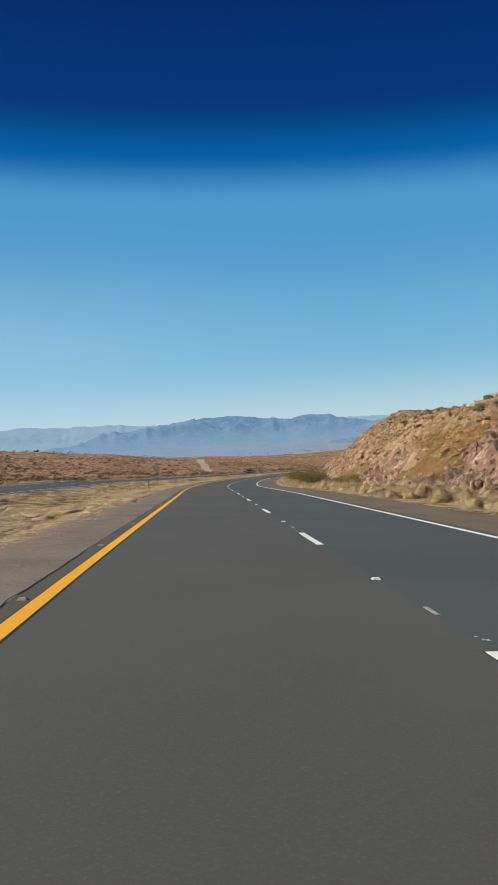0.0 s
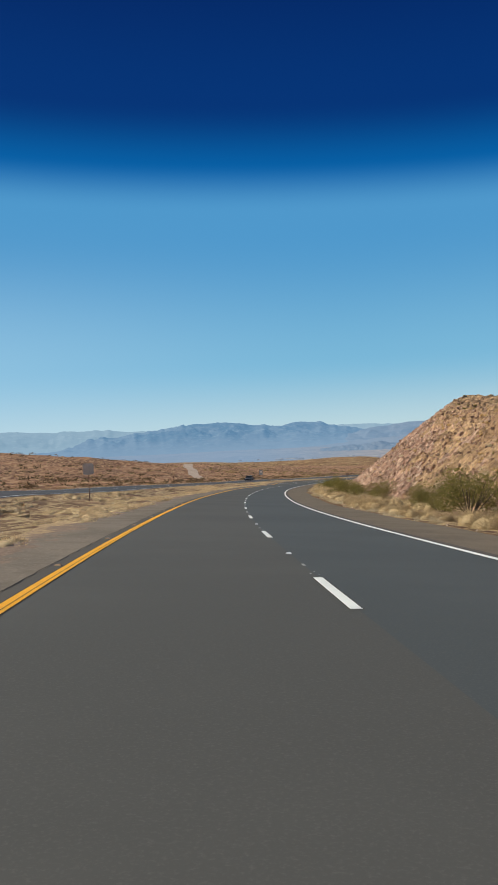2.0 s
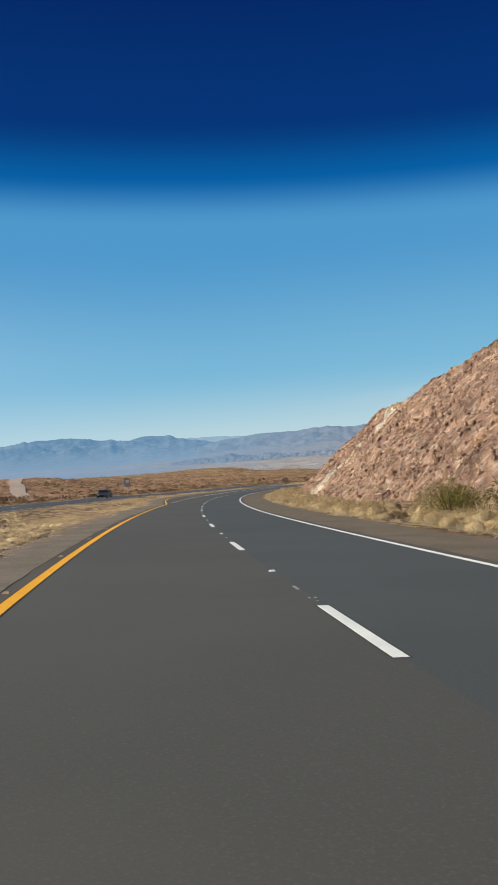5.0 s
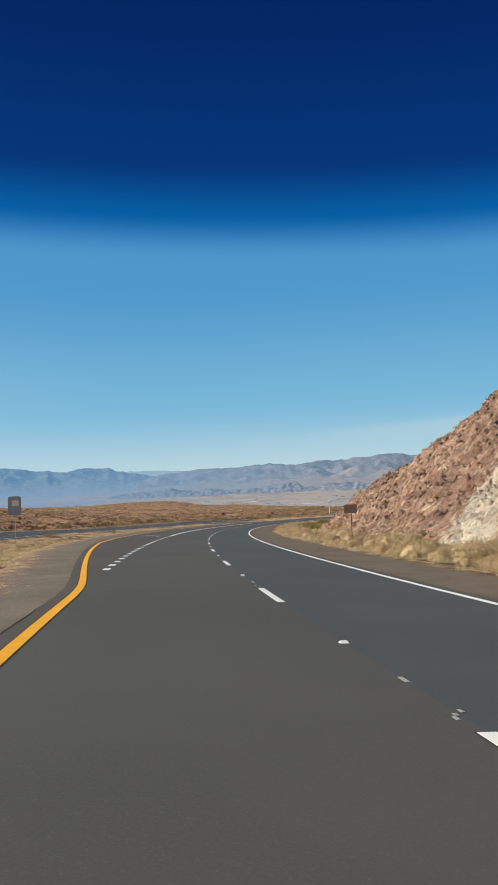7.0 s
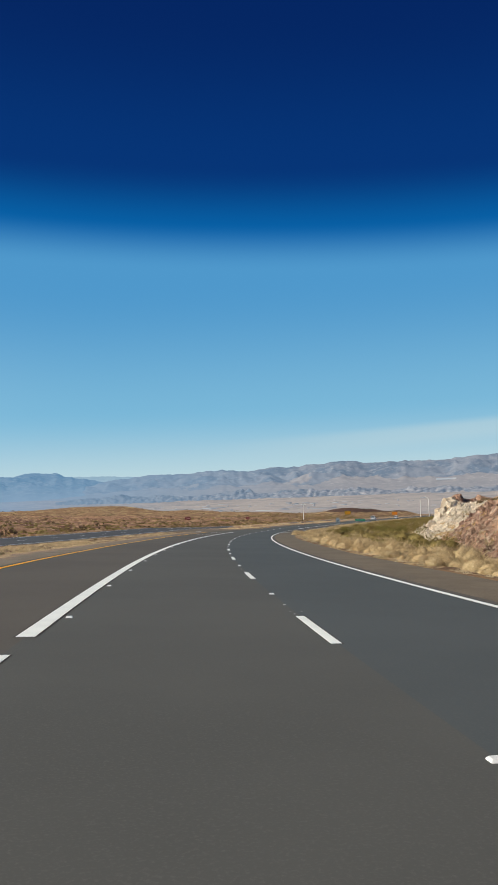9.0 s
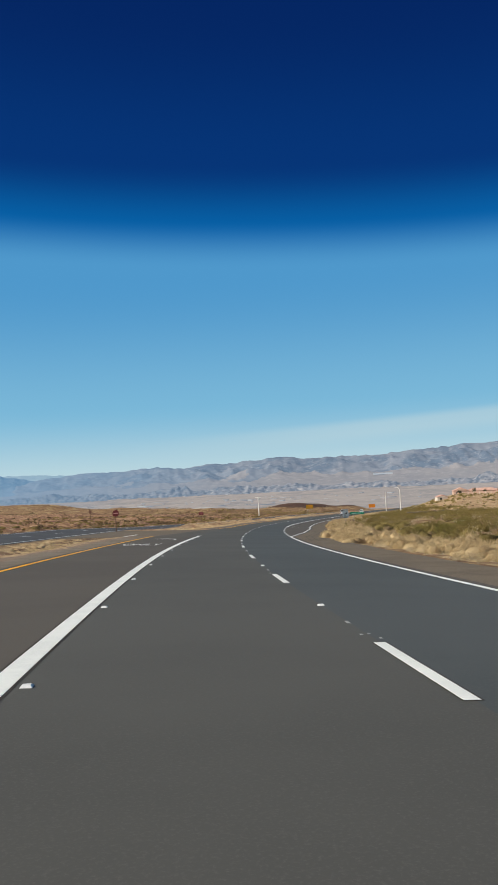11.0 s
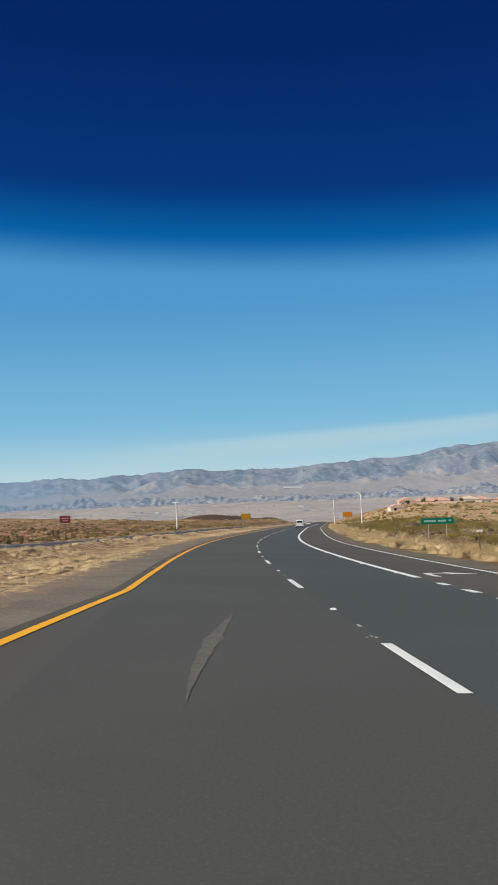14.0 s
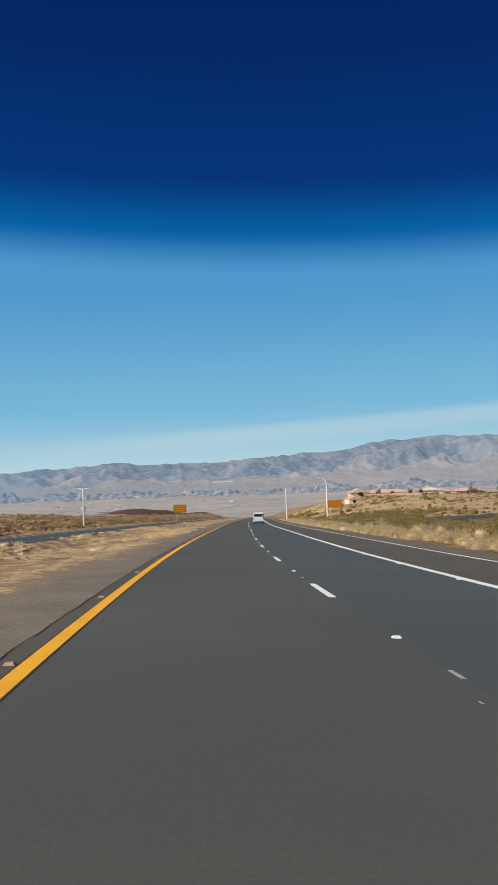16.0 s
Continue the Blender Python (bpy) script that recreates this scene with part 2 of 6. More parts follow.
def rock_material(name, tones, vein=None):
    m, nt, bsdf = material(name)
    a, b = noise_tex(nt, 0.16, 5), noise_tex(nt, 1.3, 8, 0.75)
    stain, grit = noise_tex(nt, 0.5, 6, 0.7), noise_tex(nt, 5.0, 6, 0.75)
    v = nt.nodes.new("ShaderNodeTexVoronoi")
    v.inputs["Scale"].default_value = 0.9
    link(nt, nt.nodes.new("ShaderNodeTexCoord").outputs["Object"], v.inputs["Vector"])
    col = mix(nt, smooth(nt, a, 0.40, 0.60), tones[0], tones[1])
    col = mix(nt, smooth(nt, b, 0.47, 0.66), col, tones[2])
    col = mix(nt, math_node(nt, "MULTIPLY", smooth(nt, stain, 0.53, 0.66), 0.8), col, tones[3])
    col = mix(nt, math_node(nt, "MULTIPLY", smooth(nt, grit, 0.55, 0.70), 0.6), col, tones[4])
    if vein:
        at = nt.nodes.new("ShaderNodeAttribute")
        at.attribute_name = "vein"
        mark = math_node(nt, "ADD", at.outputs["Fac"], math_node(nt, "MULTIPLY", math_node(nt, "SUBTRACT", b, 0.5), 2.2))
        white = mix(nt, smooth(nt, grit, 0.42, 0.66), vein[0], vein[1])
        col = mix(nt, smooth(nt, mark, 0.42, 0.60), col, white)
    bw = nt.nodes.new("ShaderNodeRGBToBW")
    link(nt, v.outputs["Color"], bw.inputs[0])
    hsv = nt.nodes.new("ShaderNodeHueSaturation")
    link(nt, math_node(nt, "ADD", math_node(nt, "MULTIPLY", bw.outputs[0], 0.7), 0.65), hsv.inputs["Value"])
    link(nt, col, hsv.inputs["Color"])
    link(nt, hsv.outputs[0], bsdf.inputs["Base Color"])
    bsdf.inputs["Roughness"].default_value = 0.92
    bsdf.inputs["Specular IOR Level"].default_value = 0.2
    chip = nt.nodes.new("ShaderNodeTexVoronoi")
    chip.inputs["Scale"].default_value = 2.3
    link(nt, nt.nodes.new("ShaderNodeTexCoord").outputs["Object"], chip.inputs["Vector"])
    facets = math_node(nt, "ADD", math_node(nt, "MULTIPLY", v.outputs["Distance"], 0.9), math_node(nt, "MULTIPLY", chip.outputs["Distance"], 0.6))
    bump(nt, bsdf, math_node(nt, "ADD", math_node(nt, "SUBTRACT", b, facets), math_node(nt, "MULTIPLY", grit, 0.3)), 1.0, 0.55)
    return m


GROUND = ground_material()
ROCK = rock_material("red_brown_rock", ((0.33, 0.190, 0.130), (0.48, 0.292, 0.195), (0.70, 0.525, 0.39), (0.26, 0.160, 0.136), (0.13, 0.076, 0.058)), ((0.66, 0.53, 0.39), (0.90, 0.81, 0.67)))
PALE_ROCK = rock_material("pale_cream_rock", ((0.63, 0.49, 0.35), (0.75, 0.62, 0.465), (0.85, 0.755, 0.61), (0.52, 0.37, 0.25), (0.36, 0.245, 0.17)))
HILL_SOIL = rock_material("tan_hill_soil", ((0.41, 0.255, 0.14), (0.55, 0.36, 0.195), (0.34, 0.21, 0.125), (0.25, 0.15, 0.098), (0.68, 0.50, 0.29)))
STRAW = leafy(island_tone(mottled("dry_grass", (0.54, 0.43, 0.26), (0.69, 0.58, 0.39), (0.80, 0.71, 0.52), 0.25, 5.0, 0.9), 0.35), 0.4)
GREY_BRUSH = leafy(island_tone(mottled("dry_grey_brush", (0.24, 0.18, 0.10), (0.33, 0.25, 0.14), (0.45, 0.36, 0.21), 0.3, 6.0, 0.9), 0.5), 0.4)
CREOSOTE = leafy(island_tone(mottled("creosote_leaf", (0.17, 0.150, 0.038), (0.26, 0.225, 0.06), (0.36, 0.31, 0.11), 0.3, 6.0, 0.8), 0.5), 0.4)
OLIVE = leafy(island_tone(mottled("olive_brush", (0.205, 0.155, 0.048), (0.29, 0.222, 0.074), (0.41, 0.325, 0.135), 0.12, 5.0, 0.85), 0.5), 0.4)
SAGE = leafy(island_tone(mottled("grey_brush", (0.135, 0.092, 0.052), (0.205, 0.145, 0.08), (0.31, 0.232, 0.132), 0.3, 6.0, 0.9), 0.5), 0.4)
STRAW_BUSH = leafy(island_tone(mottled("straw_bush", (0.42, 0.30, 0.155), (0.64, 0.485, 0.27), (0.80, 0.655, 0.42), 0.8, 14.0, 0.9, 0.06), 0.5), 0.3)
MEDIAN_STRAW = leafy(island_tone(mottled("median_straw", (0.58, 0.42, 0.235), (0.74, 0.575, 0.34), (0.85, 0.71, 0.47), 0.4, 9.0, 0.9, 0.04), 0.4), 0.25)
HILL_STRAW = leafy(island_tone(mottled("hillside_straw", (0.36, 0.225, 0.115), (0.50, 0.325, 0.17), (0.62, 0.44, 0.25), 0.4, 9.0, 0.9), 0.4), 0.25)
STEM = mottled("woody_stem", (0.10, 0.07, 0.045), (0.15, 0.11, 0.07), (0.2, 0.15, 0.1), 3.0, 20.0, 0.9)
STEEL = mottled("galvanised_steel", (0.42, 0.42, 0.42), (0.50, 0.50, 0.50), (0.58, 0.58, 0.57), 2.0, 20.0, 0.5, 0, 0.3)
RUST = mottled("weathered_post", (0.16, 0.09, 0.06), (0.22, 0.13, 0.09), (0.28, 0.18, 0.12), 3.0, 20.0, 0.8)


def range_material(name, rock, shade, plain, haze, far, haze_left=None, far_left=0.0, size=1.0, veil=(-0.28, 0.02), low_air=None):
    """Distant land: rock and gullies; blue haze is painted in by tone and emission, thicker down the long valley."""
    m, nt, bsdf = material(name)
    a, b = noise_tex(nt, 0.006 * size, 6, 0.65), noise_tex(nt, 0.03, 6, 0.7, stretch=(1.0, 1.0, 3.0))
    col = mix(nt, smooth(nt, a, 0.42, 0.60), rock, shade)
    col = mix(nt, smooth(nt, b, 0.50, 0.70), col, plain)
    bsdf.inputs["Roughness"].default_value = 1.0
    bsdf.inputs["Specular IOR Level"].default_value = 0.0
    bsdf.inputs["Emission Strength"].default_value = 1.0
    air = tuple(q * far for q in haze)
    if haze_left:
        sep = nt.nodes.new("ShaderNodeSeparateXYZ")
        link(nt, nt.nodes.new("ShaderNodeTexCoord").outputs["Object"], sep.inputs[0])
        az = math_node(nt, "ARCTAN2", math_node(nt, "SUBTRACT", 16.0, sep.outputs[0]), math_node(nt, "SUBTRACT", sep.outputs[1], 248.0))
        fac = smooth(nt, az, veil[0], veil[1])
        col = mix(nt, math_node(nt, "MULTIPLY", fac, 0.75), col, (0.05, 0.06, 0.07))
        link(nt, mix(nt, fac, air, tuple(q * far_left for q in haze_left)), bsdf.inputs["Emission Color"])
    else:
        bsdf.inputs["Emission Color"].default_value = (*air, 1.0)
    # denser haze low on the slopes, also painted by emission
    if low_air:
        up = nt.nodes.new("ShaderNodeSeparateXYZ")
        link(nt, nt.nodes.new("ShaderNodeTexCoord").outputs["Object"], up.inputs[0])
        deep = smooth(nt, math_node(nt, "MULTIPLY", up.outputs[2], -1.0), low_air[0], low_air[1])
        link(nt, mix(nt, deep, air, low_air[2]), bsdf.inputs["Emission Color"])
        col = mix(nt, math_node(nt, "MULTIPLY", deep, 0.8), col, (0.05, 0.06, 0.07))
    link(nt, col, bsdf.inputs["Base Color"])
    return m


PALE_RANGE = range_material("pale_hazed_rock", (0.075, 0.085, 0.09), (0.06, 0.07, 0.08), (0.10, 0.11, 0.11), (0.255, 0.405, 0.53), 0.80)
FAR_RANGE = range_material("blue_hazed_rock", (0.085, 0.09, 0.095), (0.04, 0.05, 0.06), (0.13, 0.135, 0.13), (0.105, 0.235, 0.385), 0.86, low_air=(-66.0, 60.0, (0.155, 0.262, 0.385)))
NEAR_RANGE = range_material("mauve_hazed_rock", (0.128, 0.124, 0.130), (0.050, 0.064, 0.086), (0.20, 0.186, 0.18), (0.175, 0.240, 0.325), 0.60, (0.15, 0.25, 0.37), 0.92, veil=(-0.48, -0.08))
FAN = range_material("hazed_gravel_fan", (0.205, 0.178, 0.162), (0.17, 0.152, 0.145), (0.25, 0.22, 0.20), (0.19, 0.238, 0.305), 0.52, (0.15, 0.25, 0.37), 0.92, veil=(-0.48, -0.08))
FOOTHILL = range_material("eroded_hazed_rock", (0.20, 0.185, 0.18), (0.08, 0.088, 0.105), (0.40, 0.355, 0.32), (0.165, 0.24, 0.34), 0.46, (0.14, 0.24, 0.36), 0.80, size=3.0, veil=(-0.48, -0.08))
VALLEY = range_material("hazed_valley", (0.30, 0.25, 0.21), (0.22, 0.19, 0.17), (0.42, 0.345, 0.28), (0.195, 0.24, 0.30), 0.38, (0.135, 0.235, 0.36), 0.95)


# ---------------------------------------------------------------- the road's line
KNOT = 40.0
TURN = [-0.2509, -0.2697, 0.1844, -1.2545, -0.9466, -1.6094, -1.0572, -1.268, -1.3478, -1.3938, -1.2687, -1.5474, -1.117, -1.4305, -1.343, -0.7429, 0.1613, -0.1718, -0.3482, 0.0]
GRADE = [-0.0432, -0.0445, -0.0451, -0.0522, -0.0478, -0.0438, -0.0484, -0.0447, -0.0463, -0.0454, -0.0462, -0.0459, -0.043, -0.041, -0.0416, -0.0392, -0.0397, -0.0387, -0.0388, -0.0396]
BANK = [-0.0548, -0.0604, -0.0502, -0.0622, -0.0771, -0.055, -0.0535, -0.046, -0.0397, -0.0463, -0.0394, -0.0417, -0.0472, -0.0541, -0.0535, -0.0422, -0.0436, -0.046, -0.0473, -0.0483]
HEAD0 = radians(3.5438)
ST = np.arange(-400.0, 2000.0, 2.0)
KN = -40.0 + KNOT * np.arange(len(TURN))
_k = np.interp(ST, KN, TURN) * 1e-3
_k[ST < -40] = 0.0
_th = np.cumsum(_k) * 2.0
I0 = int(400 / 2)
_th += HEAD0 - _th[I0]
_x, _y, _z = np.cumsum(-np.sin(_th)) * 2, np.cumsum(np.cos(_th)) * 2, np.cumsum(np.interp(ST, KN, GRADE)) * 2
_x, _y, _z = _x - _x[I0], _y - _y[I0], _z - _z[I0]
_b = np.interp(ST, KN, BANK)


def road_at(s):
    return np.interp(s, ST, _x), np.interp(s, ST, _y), np.interp(s, ST, _z), np.interp(s, ST, _th), np.interp(s, ST, _b)


def place(s, u, z):
    """World place of a point s along the road, u to the right of the lane line, z over the road's own level."""
    x, y, zz, th, _ = road_at(s)
    return np.stack(np.broadcast_arrays(x + u * np.cos(th), y + u * np.sin(th), zz + z), -1)


def surface(s, u):
    """Height of the pavement plane over the road's own level."""
    return road_at(s)[4] * np.clip(u, -26.0, 9.0)


def heading(s):
    return math.degrees(float(np.interp(s, ST, _th)))


def table(x, *pairs):
    return np.interp(x, [p[0] for p in pairs], [p[1] for p in pairs])


def step(x, lo, hi):
    t = np.clip((x - lo) / (hi - lo), 0, 1)
    return t * t * (3 - 2 * t)


# ---------------------------------------------------------------- fractal noise on arrays
_rng = np.random.RandomState(7)
_perm = _rng.rand(256, 256)


def value_noise(x, y):
    xi, yi = np.floor(x).astype(int), np.floor(y).astype(int)
    fx, fy = x - xi, y - yi
    fx, fy = fx * fx * (3 - 2 * fx), fy * fy * (3 - 2 * fy)
    g = lambda i, j: _perm[i % 256, j % 256]
    return (g(xi, yi) * (1 - fx) + g(xi + 1, yi) * fx) * (1 - fy) + (g(xi, yi + 1) * (1 - fx) + g(xi + 1, yi + 1) * fx) * fy - 0.5


def fractal(x, y, size, octaves=5, gain=0.5):
    out, amp, f = 0.0, 1.0, 1.0 / size
    for i in range(octaves):
        out = out + amp * value_noise(x * f + 17.3 * i, y * f + 5.7 * i)
        amp, f = amp * gain, f * 2.03
    return out


def ridged(x, y, size, octaves=5):
    out, amp, f = 0.0, 1.0, 1.0 / size
    for i in range(octaves):
        out = out + amp * (0.5 - 2 * np.abs(value_noise(x * f + 31.1 * i, y * f + 11.9 * i)))
        amp, f = amp * 0.5, f * 2.07
    return out


# ---------------------------------------------------------------- shape of the land, over the road's own level
TRACK_S, TRACK_U = np.array([318.0, 326, 335, 382, 450, 495]), np.array([-43.0, -45.5, -48.5, -71, -111, -142])


def cut_foot(s):
    return table(s, (-60, 10.5), (20, 11.5), (90, 14.0), (130, 15.0), (170, 14.8), (230, 13.2), (262, 12.8), (300, 12.2), (330, 13.2), (355, 16.2), (380, 20), (410, 25))


def cut_crest(s):
    return table(s, (-120, 2), (0, 3.5), (50, 5.5), (100, 8), (150, 8.8), (180, 9.8), (205, 12.2), (230, 15.6), (255, 16.8), (275, 15.0), (295, 11.8), (312, 8.0), (325, 5.0), (340, 3.4), (356, 2.4), (367, 2.6), (378, 2.9), (388, 2.9), (398, 1.7), (406, 0))


def opposing_lift(s):
    return table(s, (-100, 0.0), (300, 0.0), (360, -0.2), (456, -0.2), (505, -0.95), (2000, -0.95))


def opp_edge(s):
    return table(s, (0, -16.0), (2000, -16.0))


def crossover(s, u):
    """Level of the gap in the median, from our edge across to the opposing road."""
    ne = opp_edge(s)
    t = np.clip((u + 4.2) / (ne + 4.2), 0, 1)
    return surface(s, -4.2) * (1 - t) + (surface(s, ne) + opposing_lift(s)) * t


def land(s, u):
    """Height of the open ground."""
    s, u = np.broadcast_arrays(np.asarray(s, float), np.asarray(u, float))
    w = place(s, u, 0.0)
    X, Y = w[..., 0], w[..., 1]
    z = surface(s, u) - 0.06
    rough = step(np.abs(u + 1.5), 8.0, 16.0)
    z = z + rough * 0.28 * fractal(X, Y, 7.0, 6)
    # left of the road
    ne = opp_edge(s)
    z = z + step(-u, -ne - 10 + 6 * step(s, 456, 490), -ne - 1) * opposing_lift(s) - 0.35 * np.exp(-((u - ne * 0.65) / 2.6) ** 2) * step(-u, 4, 7)
    base = surface(s, u) + opposing_lift(s)
    z = z + 0.42 * np.exp(-((u - ne - 2.4) / 1.2) ** 2) * step(s, 462, 490)
    flat = np.where((u < ne + 0.8) & (u > ne - 10.3), 1.0, 0.0)
    z = np.where(flat > 0, base - 0.03, z)
    gap = step(s, 408, 420) * (1 - step(s, 455, 466)) * np.where((u < -4.0) & (u > ne - 1), 1.0, 0.0)
    z = z * (1 - gap) + gap * (crossover(s, u) - 0.02)
    d = np.maximum(0.0, -(u - ne + 12.0))
    amp = table(s, (-300, 16), (0, 16), (200, 20), (300, 22), (420, 20), (480, 14), (560, 8), (621, 5.4), (700, 6), (800, 9), (910, 14), (1000, 13), (1200, 4), (1500, 0))
    z = z + amp * (1 - np.exp(-(d / 120.0) ** 1.6)) * (1 + 0.35 * fractal(X, Y, 160.0, 4))
    z = z + np.minimum(d / 60.0, 1.0) * 2.2 * fractal(X, Y, 45.0, 5) + np.minimum(d / 12.0, 1.0) * (1.0 - step(s, 900, 1200)) * step(np.abs(u - np.interp(s, TRACK_S, TRACK_U, left=0, right=0)), 4.0, 10.0) * 0.8 * ridged(X, Y, 15.0, 4)
    z = z - 6.0 * np.exp(-((s - 985) / 60) ** 2 - ((u + 185) / 55) ** 2) - 3.5 * np.exp(-((s - 915) / 50) ** 2 - ((u + 375) / 60) ** 2)
    z = z + 2.5 * np.exp(-((s - 965) / 45) ** 2 - ((u + 292) / 45) ** 2)
    z = z + 7.5 * np.exp(-((s - 1152) / 45) ** 2 - ((u + 96) / 24) ** 2) + 7.0 * np.exp(-((s - 1212) / 45) ** 2 - ((u + 76) / 20) ** 2) + 5.5 * np.exp(-((s - 1260) / 45) ** 2 - ((u + 48) / 16) ** 2)
    # right of the road: the rock cut, then open flats and the rise with the houses
    uf, hc = cut_foot(s), cut_crest(s)
    wob = 1.3 * fractal(X, Y, 11.0, 4)
    t = np.maximum(0.0, u - uf + wob)
    slope = table(s, (0, 0.72), (262, 0.72), (288, 0.80)) * t
    top = hc * table(s, (0, 1.04), (255, 1.04), (285, 1.0)) + table(s, (0, 0.02), (150, 0.0), (230, -0.02), (290, 0.06)) * np.clip(t - hc / 0.75, 0, 45) * (1 - step(s, 370, 404))
    k = 0.6
    cut = -k * np.log(np.exp(-slope / k) + np.exp(-top / k)) + k * np.log(2.0) * np.exp(-slope / k)
    craggy = np.minimum(1, t / 3.0) * np.minimum(1, hc / 4.0)
    cut = np.maximum(0, cut) + craggy * (0.75 * ridged(X + 0.4 * Y, Y, 6.0, 3) + 0.80 * ridged(1.6 * X, Y + 0.5 * X, 1.9, 4) + 1.0 * fractal(X, Y, 16.0, 4) - 0.25)
    z = z + np.where(t > 0, cut, 0) * (hc > 0)
    house = 9.0 * step(s, 660, 970) * step(u, 12, 55) * (1 - 0.6 * step(u, 200, 500))
    z = z + house + step(u, 14, 40) * step(s, 380, 440) * 1.2 * (0.5 + fractal(X, Y, 40.0, 5))
    return z


# ---------------------------------------------------------------- mesh helpers
def grid_mesh(name, pts, mat, smooth_faces=True):
    n, m = pts.shape[:2]
    idx = np.arange(n * m).reshape(n, m)
    f = np.stack([idx[:-1, :-1], idx[:-1, 1:], idx[1:, 1:], idx[1:, :-1]], -1).reshape(-1, 4)
    me = bpy.data.meshes.new(name)
    me.from_pydata(pts.reshape(-1, 3).tolist(), [], f.tolist())
    me.materials.append(mat)
    if smooth_faces:
        me.polygons.foreach_set("use_smooth", np.ones(len(f), bool))
    me.update()
    return me


def part(name, data, mat, parent, label=""):
    """One mesh object under a thing or part; data is a bmesh or a mesh."""
    if isinstance(data, bmesh.types.BMesh):
        me = bpy.data.meshes.new(name)
        data.to_mesh(me)
        data.free()
        data = me
    if mat is not None and not data.materials:
        data.materials.append(mat)
    ob = new(name, data)
    ob.parent = parent
    return tagged(ob, label)


def box(bm, x, y, z, sx, sy, sz, bevel=0.0, rot=None):
    r = bmesh.ops.create_cube(bm, size=1.0)
    vs = r["verts"]
    bmesh.ops.scale(bm, vec=(sx, sy, sz), verts=vs)
    if bevel:
        es = list({e for v in vs for e in v.link_edges})
        g = bmesh.ops.bevel(bm, geom=es, offset=bevel, segments=2, affect="EDGES")
        vs = list({v for f in g["faces"] for v in f.verts} | {v for v in vs if v.is_valid})
    if rot:
        bmesh.ops.rotate(bm, verts=vs, matrix=Euler([radians(q) for q in rot]).to_matrix(), cent=(0, 0, 0))
    bmesh.ops.translate(bm, verts=vs, vec=(x, y, z))
    return bm


def rod(bm, p, q, r0, r1, seg=10):
    p, q = Vector(p), Vector(q)
    d = q - p
    m = Matrix.Translation((p + q) / 2) @ d.to_track_quat("Z", "Y").to_matrix().to_4x4()
    bmesh.ops.create_cone(bm, cap_ends=True, segments=seg, radius1=r0, radius2=r1, depth=d.length, matrix=m)
    return bm


def ribbon(name, s0, s1, ua, ub, z, mat, ds=2.0, lower=0.0):
    """A strip that follows the road between two lateral lines; ua and ub may be functions of s."""
    n = max(2, int(round((s1 - s0) / ds)) + 1)
    s = np.linspace(s0, s1, n)
    a = ua(s) if callable(ua) else np.full(n, ua)
    b = ub(s) if callable(ub) else np.full(n, ub)
    u = np.stack([a, b], 1)
    ss = np.repeat(s[:, None], 2, 1)
    top = place(ss, u, surface(ss, u) + z)
    if lower:
        lo = place(ss, u, surface(ss, u) + z - lower)
        top = np.stack([lo[:, 0], top[:, 0], top[:, 1], lo[:, 1]], 1)
    return grid_mesh(name, top, mat, False)


# ---------------------------------------------------------------- ground, far land and ranges
def spread(*runs):
    out = []
    for lo, hi, st in runs:
        out += list(np.arange(lo, hi, st))
    return np.array(out)


US = spread((-1000, -400, 40), (-400, -120, 14), (-120, -70, 4), (-70, -36, 2), (-36, -5, 1.3), (-5, 7, 2.0), (7, 36, 0.5), (36, 50, 1.2), (50, 120, 6), (120, 460, 25))
SS = spread((-300, -60, 20), (-60, -10, 5), (-10, 20, 1.25), (20, 412, 0.7), (412, 420, 1.25), (420, 760, 3), (760, 1300, 8), (1300, 1700, 25))
_s, _u = np.meshgrid(SS, US, indexing="ij")
ground_mesh = grid_mesh("ground", place(_s, _u, land(_s, _u)), GROUND)
# the rock cut and its pale veins are other stone in the same sheet
ground_mesh.materials.append(ROCK)
ground_mesh.materials.append(PALE_ROCK)
ground_mesh.materials.append(HILL_SOIL)
ground_mesh.materials.append(MEDIAN)
ground_mesh.materials.append(HILLSIDE)
ground_mesh.materials.append(RUBBLY)
ground_mesh.materials.append(BANK_SOIL)
ground_mesh.materials.append(SHADED_EARTH)


def vein_line(u):
    """Where the pale vein crosses the cut, and half its breadth."""
    return table(u, (11, 260), (15, 267), (20, 275), (25, 282), (28, 290), (34, 300)), table(u, (11, 5.5), (15, 3.4), (20, 2.4), (25, 2.3), (28, 4.2), (34, 5))


fs, fu = (_s[:-1, :-1] + _s[1:, 1:]) / 2, (_u[:-1, :-1] + _u[1:, 1:]) / 2
w = place(fs, fu, 0.0)
wobble = fractal(w[..., 0], w[..., 1], 6.0, 4)
rise = land(fs, fu) - surface(fs, fu)
cutface = (fu > cut_foot(fs) - 0.8 + wobble) & (fs < 405) & (cut_crest(fs) > 0.5)
soil = cutface & ((fs < 105 + 60 * wobble) | ((fs < 185) & (rise > 2.2 + 8 * wobble + (fs - 100) * 0.035)) | (rise > cut_crest(fs) * 0.93 + 2 * wobble)) & (fs < 330)
index = np.where((fu < -3) & (fu > opp_edge(fs)), 4, 0)
index = np.where((fu < opp_edge(fs) - 11 + 3 * wobble) & (fs < 760 + 60 * wobble + fu * 0.3), 5, index)
index = np.where((fu > 6) & (fu < cut_foot(fs) - 0.8 + wobble) & (fs < 400), 4, index)
index = np.where((fu < -3) & (fu > opp_edge(fs)) & (fs > 452 + 5 * wobble), 6, index)
